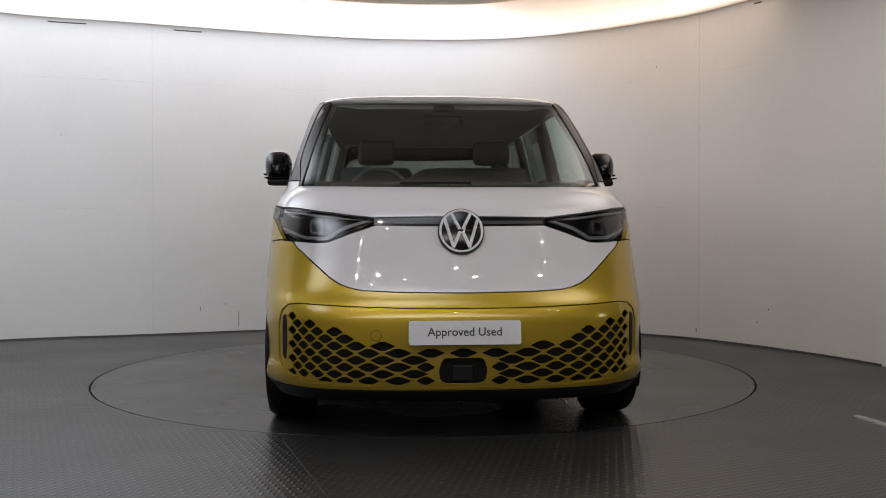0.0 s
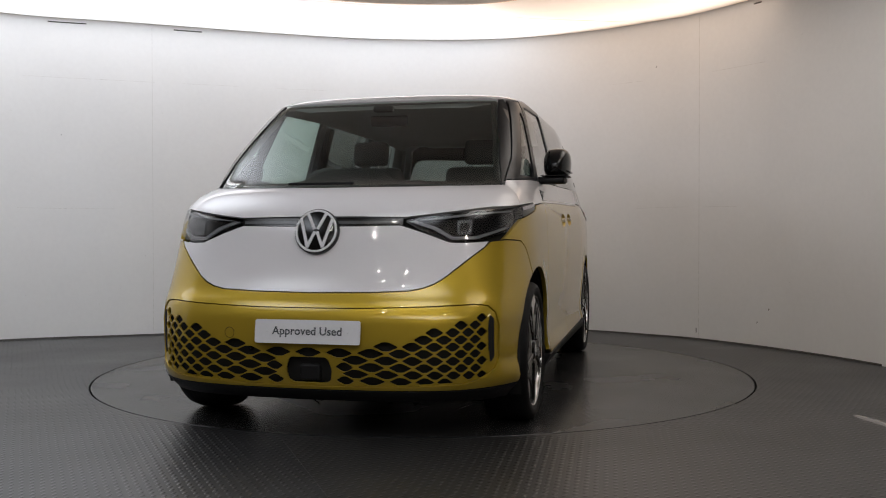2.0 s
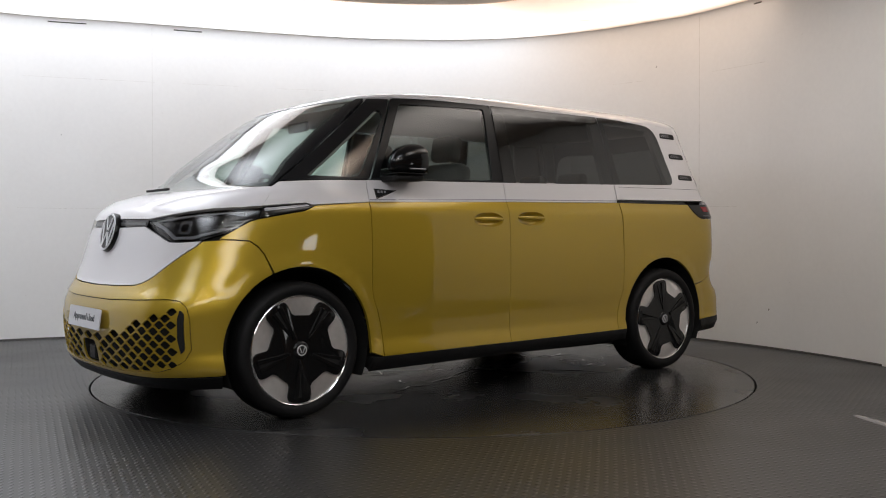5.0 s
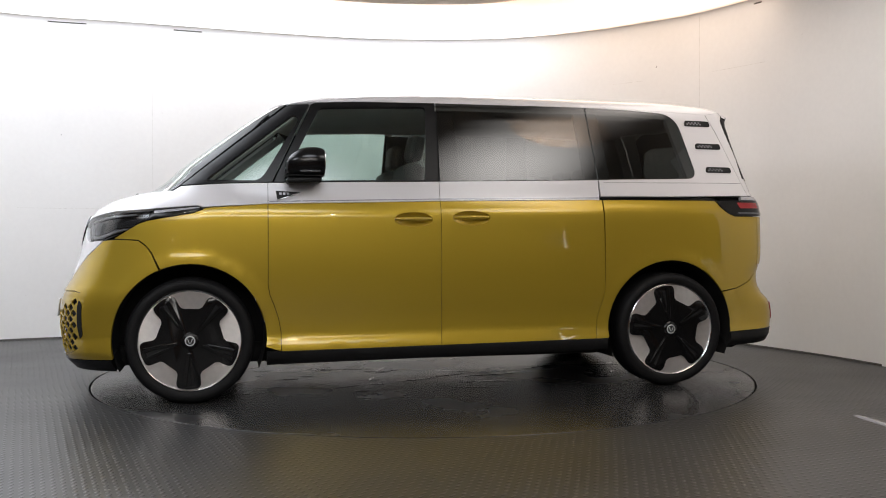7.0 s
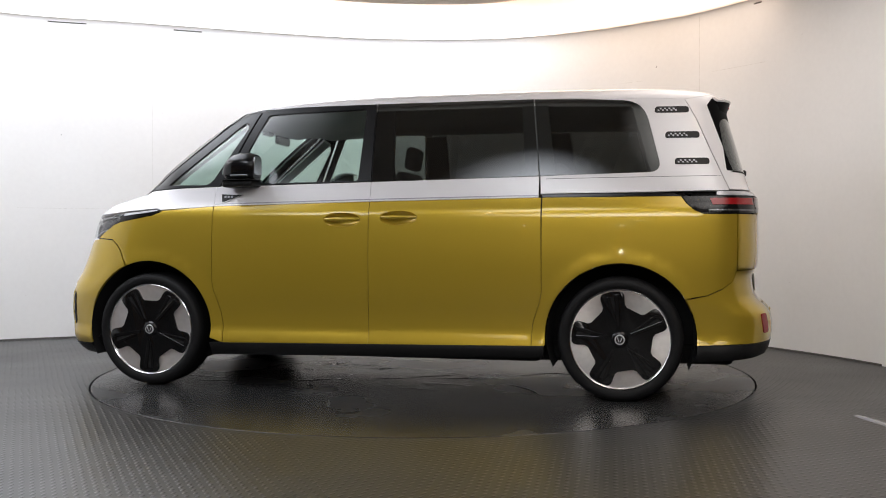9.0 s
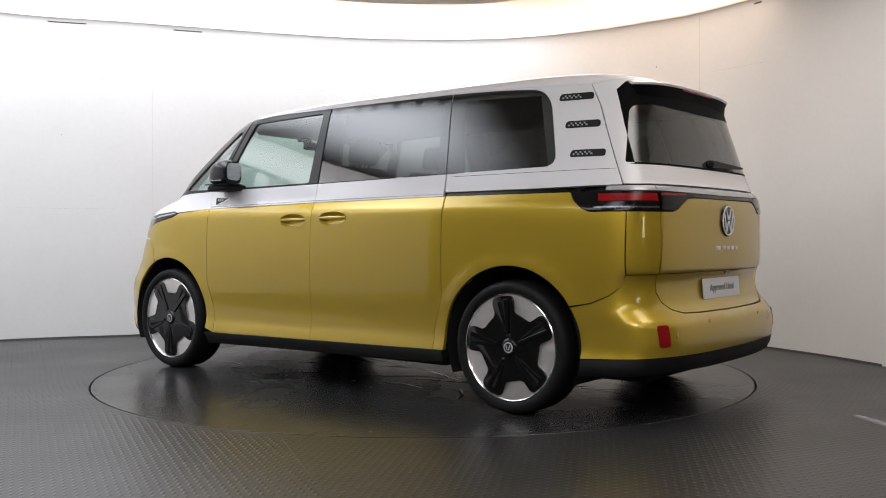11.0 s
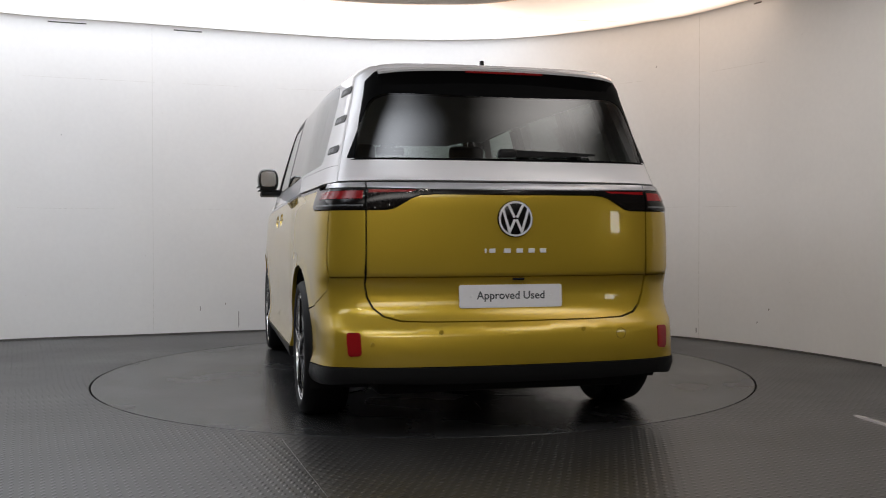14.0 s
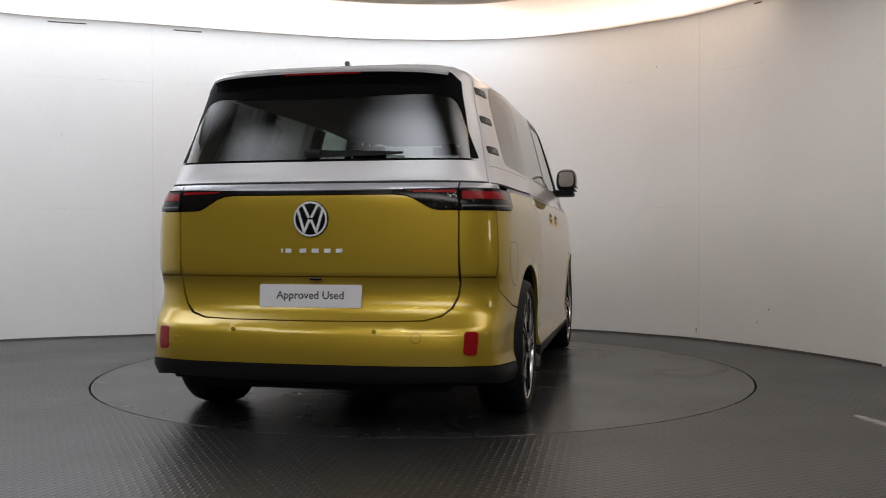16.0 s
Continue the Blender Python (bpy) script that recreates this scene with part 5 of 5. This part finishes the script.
def build_wheel(van, ax, s, turn):
    """One wheel on its hub; outer face towards s * y. turn: angle of the first arm, seen from outside."""
    hub = new("wheel")
    hub.parent = van
    tagged(hub, "black five-arm aero wheel with machined segments")
    face = 0.955
    m = pose(ax, 0, 0.363) if s > 0 else pose(ax, 0, 0.363, 0, 0, 180)
    tyre = [(0.290, 0.948), (0.297, 0.958), (0.308, 0.963), (0.325, 0.966), (0.342, 0.962), (0.354, 0.948), (0.3605, 0.925), (0.3625, 0.90), (0.3630, 0.86), (0.3630, 0.81), (0.3610, 0.76), (0.352, 0.735), (0.33, 0.725), (0.28, 0.73)]
    part("tyre", lathe(tyre, 96, matrix=m), RUBBER, hub, "low-profile black tyre", smooth=50)
    bm = bmesh.new()
    for k in range(4):
        lathe([(0.3634, 0.84 + 0.025 * k - 0.02), (0.3640, 0.842 + 0.025 * k - 0.02), (0.3640, 0.856 + 0.025 * k - 0.02), (0.3634, 0.858 + 0.025 * k - 0.02)], 96, bm, m)
    part("tread", bm, RUBBER, hub)
    part("rim", lathe([(0.293, 0.940), (0.2925, 0.953), (0.2885, 0.956), (0.285, 0.953), (0.283, 0.940), (0.26, 0.90)], 96, matrix=m), CHROME, hub, "thin bright rim edge", smooth=35)
    part("machined_face", lathe([(0.001, 0.936), (0.12, 0.938), (0.20, 0.940), (0.27, 0.944), (0.2845, 0.943)], 96, matrix=m), SILVER, hub, "machined silver wheel segments", smooth=40)
    def ray(r, a):
        return (-r * math.cos(radians(a)), r * math.sin(radians(a)))
    star = []
    for k in range(5):
        a = turn + 72 * k
        star += [ray(0.192, a - 19), ray(0.262, a - 15.5), ray(0.279, a - 12), ray(0.281, a), ray(0.279, a + 12), ray(0.262, a + 15.5), ray(0.192, a + 19)]
    cover = part("aero_cover", prism(rounded(star, 0.012, 3), 0.010, 0.003, matrix=m @ pose(0, 0.942, 0)), GLOSS_BLACK, hub, "gloss black five-arm cover", smooth=35)
    for k in range(5):
        a = turn + 72 * k
        for da, r0, r1, w, name, mat, h in ((-5.5, 0.07, 0.262, 0.018, "arm_ridge", GLOSS_BLACK, 0.009), (5.5, 0.10, 0.255, 0.014, "arm_ridge", GLOSS_BLACK, 0.006), (0.5, 0.09, 0.25, 0.013, "arm_slot", DARK, 0.0012)):
            (x0, z0), (x1, z1) = ray(r0, a + da * 0.6), ray(r1, a + da)
            d = math.hypot(x1 - x0, z1 - z0)
            b2 = prism([(0, -w / 2), (d, -w * 0.75), (d, w * 0.75), (0, w / 2)], h, min(0.003, h * 0.4), matrix=m @ pose(x0, 0.9515, z0) @ Matrix.Rotation(-math.atan2(z1 - z0, x1 - x0), 4, "Y"))
            part(name, b2, mat, hub)
    part("centre_boss", lathe([(0.001, 0.962), (0.036, 0.962), (0.044, 0.958), (0.05, 0.950)], 40, matrix=m), GLOSS_BLACK, hub, "gloss black hub boss", smooth=40)
    cap = part("centre_cap", lathe([(0.001, 0.964), (0.027, 0.964), (0.029, 0.962)], 32, matrix=m), PLATE, hub, "small silver centre cap", smooth=30)
    part("cap_disc", lathe([(0.001, 0.9652), (0.023, 0.9652), (0.0232, 0.963)], 28, matrix=m), SATIN_BLACK, hub)
    for x0, x1 in ((-0.014, -0.003), (0.014, 0.003)):
        part("cap_bar", prism([(x0 - 0.002, 0.014), (x0 + 0.002, 0.014), (x1 + 0.002, -0.014), (x1 - 0.002, -0.014)], 0.001, matrix=m @ pose(0, 0.9653, 0)), PLATE, hub)


def build_mirror(van, s):
    ob = new("door_mirror")
    ob.parent = van
    tagged(ob, "gloss black door mirror with a silver indicator strip")
    bm = bmesh.new()
    rings = []
    for k in range(15):
        u = k / 14
        x = 0.955 - 0.225 * u
        grow = math.sqrt(1 - (1 - min(1, (u + 0.02) / 0.68)) ** 2) * (1 - 0.12 * max(0.0, (u - 0.75) / 0.25) ** 2)
        hz, hy = 0.088 * grow, 0.080 * grow
        ring = []
        for a in np.linspace(0, 2 * math.pi, 28, endpoint=False):
            c, d = math.cos(a), math.sin(a)
            ring.append(bm.verts.new((x, s * (0.995 + hy * math.copysign(abs(c) ** 0.62, c)), 1.392 + 0.004 * u - 0.040 * (1 - grow) + hz * math.copysign(abs(d) ** (0.62 if d < 0 else 0.95), d))))
        rings.append(ring)
    for a, b in zip(rings, rings[1:]):
        for i in range(28):
            bm.faces.new((a[i], a[(i + 1) % 28], b[(i + 1) % 28], b[i]))
    bm.faces.new(rings[0])
    bm.faces.new(rings[-1])
    part("mirror_shell", bm, GLOSS_BLACK, ob, "rounded gloss black mirror cap", smooth=50)
    glassy = prism(oval(0, 0, 0.058, 0.058, 28, 4), 0.004, matrix=pose(0.728, s * 0.995, 1.400, 0, 0, 90))
    part("mirror_glass", glassy, CHROME, ob, "mirror glass")
    part("mirror_foot", box(0.20, 0.19, 0.040, (0.845, s * 0.955, 1.290), 0.016, 3, turn=Matrix.Rotation(radians(2), 4, "Y")), SATIN_BLACK, ob, "black mirror base arm", smooth=50)
    part("indicator", box(0.115, 0.010, 0.012, (0.815, s * 1.0745, 1.338), 0.004), LAMP_SILVER, ob, "silver indicator strip")
    part("mirror_gap", box(0.215, 0.155, 0.006, (0.84, s * 0.99, 1.314), 0.002), DARK, ob)


def build_cabin(van):
    # dashboard across the car, falling away to the windscreen
    bm = bmesh.new()
    prof = [(1.02, 0.80), (1.06, 1.10), (1.10, 1.165), (1.18, 1.19), (1.40, 1.205), (1.70, 1.205), (1.74, 1.18), (1.70, 0.9)]
    a = [[bm.verts.new((x - 0.10 * (y / 0.78) ** 2 * (x > 1.3), y, z - 0.02 * abs(y))) for x, z in prof] for y in np.linspace(-0.78, 0.78, 13)]
    for r0, r1 in zip(a, a[1:]):
        for i in range(len(prof) - 1):
            bm.faces.new((r0[i], r1[i], r1[i + 1], r0[i + 1]))
    bm.faces.new(a[0])
    bm.faces.new(a[-1])
    part("dashboard", bm, GREY_TRIM, van, "grey-green soft dashboard", smooth=40)
    part("instrument_screen", box(0.02, 0.20, 0.11, (1.06, -0.38, 1.205), 0.01, turn=Matrix.Rotation(radians(-12), 4, "Y")), GLOSS_BLACK, van, "small black instrument screen")
    part("centre_screen", box(0.02, 0.30, 0.18, (1.04, -0.02, 1.18), 0.01, turn=Matrix.Rotation(radians(-10), 4, "Y")), GLOSS_BLACK, van, "black central touch screen")
    # steering wheel on the right
    bm = bmesh.new()
    m = pose(0.92, -0.385, 1.20, 0, -64, 0)
    ringv = [[bm.verts.new(m @ Vector(((0.180 + 0.016 * math.cos(b)) * math.cos(t), (0.180 + 0.016 * math.cos(b)) * math.sin(t), 0.016 * math.sin(b)))) for b in np.linspace(0, 2 * math.pi, 10, endpoint=False)] for t in np.linspace(0, 2 * math.pi, 40, endpoint=False)]
    for i in range(40):
        for j in range(10):
            bm.faces.new((ringv[i][j], ringv[(i + 1) % 40][j], ringv[(i + 1) % 40][(j + 1) % 10], ringv[i][(j + 1) % 10]))
    wheel = part("steering_wheel", bm, GREY_TRIM, van, "grey leather steering wheel", smooth=60)
    bm = box(0.09, 0.30, 0.03, bevel=0.012)
    bmesh.ops.transform(bm, matrix=m, verts=bm.verts)
    part("wheel_hub", bm, GREY_TRIM, wheel)

    def seat(x, y, wide, name, mat, drop=0.0):
        ob = new(name)
        ob.parent = van
        tagged(ob, "grey cloth seat with headrest")
        part("seat_base", box(0.50, wide, 0.16, (x + 0.05, y, 0.78), 0.05, 3), mat, ob, smooth=50)
        part("seat_back", box(0.14, wide, 0.68 - drop, (x - 0.24, y, 1.10 - drop), 0.06, 3, turn=Matrix.Rotation(radians(-14), 4, "Y")), mat, ob, smooth=50)
        return ob

    def headrest(ob, x, y, mat, drop=0.0):
        part("headrest", box(0.09, 0.25, 0.17, (x - 0.345, y, 1.535 - drop), 0.035, 3, turn=Matrix.Rotation(radians(-10), 4, "Y")), mat, ob, smooth=50)
        for d in (-0.06, 0.06):
            part("headrest_post", lathe([(0.006, -0.06), (0.006, 0.06)], 10, matrix=pose(x - 0.33, y + d, 1.44 - drop, 90, 0, 0)), CHROME, ob)
    for y in (0.40, -0.40):
        ob = seat(0.42, y, 0.50, "front_seat", SEAT_CLOTH)
        headrest(ob, 0.42, y, SEAT_CLOTH)
    ob = seat(-0.75, 0.0, 1.28, "rear_bench", SEAT_CLOTH, 0.14)
    for y in (0.42, 0.0, -0.42):
        headrest(ob, -0.75, y, SEAT_CLOTH, 0.20)
    part("cabin_floor", box(3.6, 1.14, 0.04, (-0.3, 0, 0.62)), GREY_TRIM, van, "grey cabin carpet")
    part("parcel_shelf", box(0.75, 1.40, 0.03, (-1.68, 0, 1.22), 0.01), GREY_TRIM, van, "grey luggage cover")
    part("mirror_mount", box(0.05, 0.12, 0.035, (1.075, 0, 1.712), 0.012, 3), SATIN_BLACK, van, "black camera housing on the windscreen")
    part("interior_mirror", box(0.03, 0.23, 0.065, (0.965, 0, 1.655), 0.014, 3), GLOSS_BLACK, van, "interior mirror")
    for mirror in (False, True):
        s = -1 if mirror else 1
        panel("pillar_trim", SIDE, [(0.075, 1.27), (0.065, 1.75), (-0.10, 1.75), (-0.12, 1.27)], SATIN_BLACK, van, "black pillar trim", lift=-0.022, thick=0.03, mirror=mirror)
        panel("pillar_trim", SIDE, [(-0.94, 1.28), (-0.90, 1.76), (-1.06, 1.76), (-1.12, 1.28)], GREY_TRIM, van, "grey pillar trim", lift=-0.02, thick=0.03, mirror=mirror)
        panel("pillar_trim", SIDE, [(-1.68, 1.30), (-1.56, 1.74), (-1.82, 1.74), (-2.0, 1.30)], PALE_TRIM, van, "pale rear pillar trim", lift=-0.02, thick=0.03, mirror=mirror)
        panel("pillar_trim", SIDE, [(1.55, 1.255), (0.91, 1.755), (0.86, 1.71), (1.42, 1.275)], PALE_TRIM, van, "pale windscreen pillar trim", lift=-0.02, thick=0.03, mirror=mirror)
        panel("door_trim", SIDE, [(0.98, 1.27), (-1.6, 1.30), (-1.6, 0.9), (-1.0, 0.7), (0.95, 0.7)], GREY_TRIM, van, "grey inner door trim", lift=-0.06, thick=0.0, step=0.1, mirror=mirror)


def build_van():
    van = new("van")
    tagged(van, "yellow and white electric people carrier standing on the turntable", "van")
    build_under(van)
    build_doors(van)
    build_charge_flap(van)
    build_roof(van)
    build_nose(van)
    build_tail(van)
    for ax, s, turn in ((AXLE, 1, -92), (-AXLE, 1, 100), (AXLE, -1, 30), (-AXLE, -1, 75)):
        build_wheel(van, ax, s, turn)
    for s in (1, -1):
        build_mirror(van, s)
    build_cabin(van)
    return van


VAN = build_van()


def build_turntable():
    bm = bmesh.new()
    ring = [[bm.verts.new((r * math.cos(2 * math.pi * i / 128), r * math.sin(2 * math.pi * i / 128), z)) for i in range(128)]
            for r, z in ((2.240, -0.05), (2.241, -0.002), (2.239, 0.0))]
    for a, b in zip(ring, ring[1:]):
        for i in range(128):
            bm.faces.new((a[i], a[(i + 1) % 128], b[(i + 1) % 128], b[i]))
    bm.faces.new(ring[2])
    bm.faces.new(ring[0][::-1])
    disc = tagged(part("turntable", bm, DISC_RUBBER), "round dark rubber turntable set flush in the floor", "turntable")
    rnd = random.Random(11)
    for i in range(46):
        bend, length, turn = rnd.uniform(-0.25, 0.25), rnd.uniform(0.08, 0.75) * rnd.random() ** 0.5 + 0.05, rnd.gauss(0.15, 0.5)
        cx, cy = rnd.uniform(-1.4, 1.4), rnd.uniform(-0.85, 0.85)
        verts, faces = [], []
        w, h = rnd.uniform(0.004, 0.011), rnd.uniform(0.0012, 0.0035)
        for k in range(13):
            u = k / 12 - 0.5
            fade = max(0.0, 1 - (2 * u) ** 2)
            x, y = u * length, bend * length * (u * u * 4 - 1) * 0.3 + 0.006 * math.sin(9 * u + i)
            c, s = math.cos(turn), math.sin(turn)
            for q, z in ((-w, 0.0004), (-w * 0.3, h * fade), (w * 0.4, h * fade * 0.8), (w, 0.0004)):
                yy = y + q * (0.3 + fade)
                verts.append((cx + c * x - s * yy, cy + s * x + c * yy, z))
        for k in range(12):
            for q in range(3):
                a0 = 4 * k + q
                faces.append((a0, a0 + 4, a0 + 5, a0 + 1))
        ob = mesh_object("film_wrinkle", verts, faces, FILM)
        ob.parent = disc
    return disc


TURNTABLE = build_turntable()


# ---- motion ----
HEADING = [(0.0, -87.01), (0.5, -89.21), (1.0, -93.10), (1.5, -98.45), (2.0, -104.63), (2.5, -111.03), (3.0, -117.36), (3.5, -123.66), (4.0, -130.02),
           (4.5, -136.42), (5.0, -142.82), (5.5, -149.22), (6.0, -155.63), (6.5, -162.03), (7.0, -168.31), (7.5, -174.60), (8.0, -180.95), (8.5, -187.35), (9.0, -193.65),
           (9.5, -200.01), (10.0, -206.37), (10.5, -212.73), (11.0, -219.10), (11.5, -225.46), (12.0, -231.92), (12.5, -238.26), (13.0, -244.64), (13.5, -250.99),
           (14.0, -257.36), (14.5, -263.76), (15.0, -270.13), (15.5, -276.49), (16.0, -282.82)]


def motions():
    rows = [(t, pose(0, 0, 0, 0, 0, a)) for t, a in HEADING]
    walk(TURNTABLE, rows)
    walk(VAN, [(t, m @ pose(TURN_X, TURN_Y, 0)) for t, m in rows])


motions()
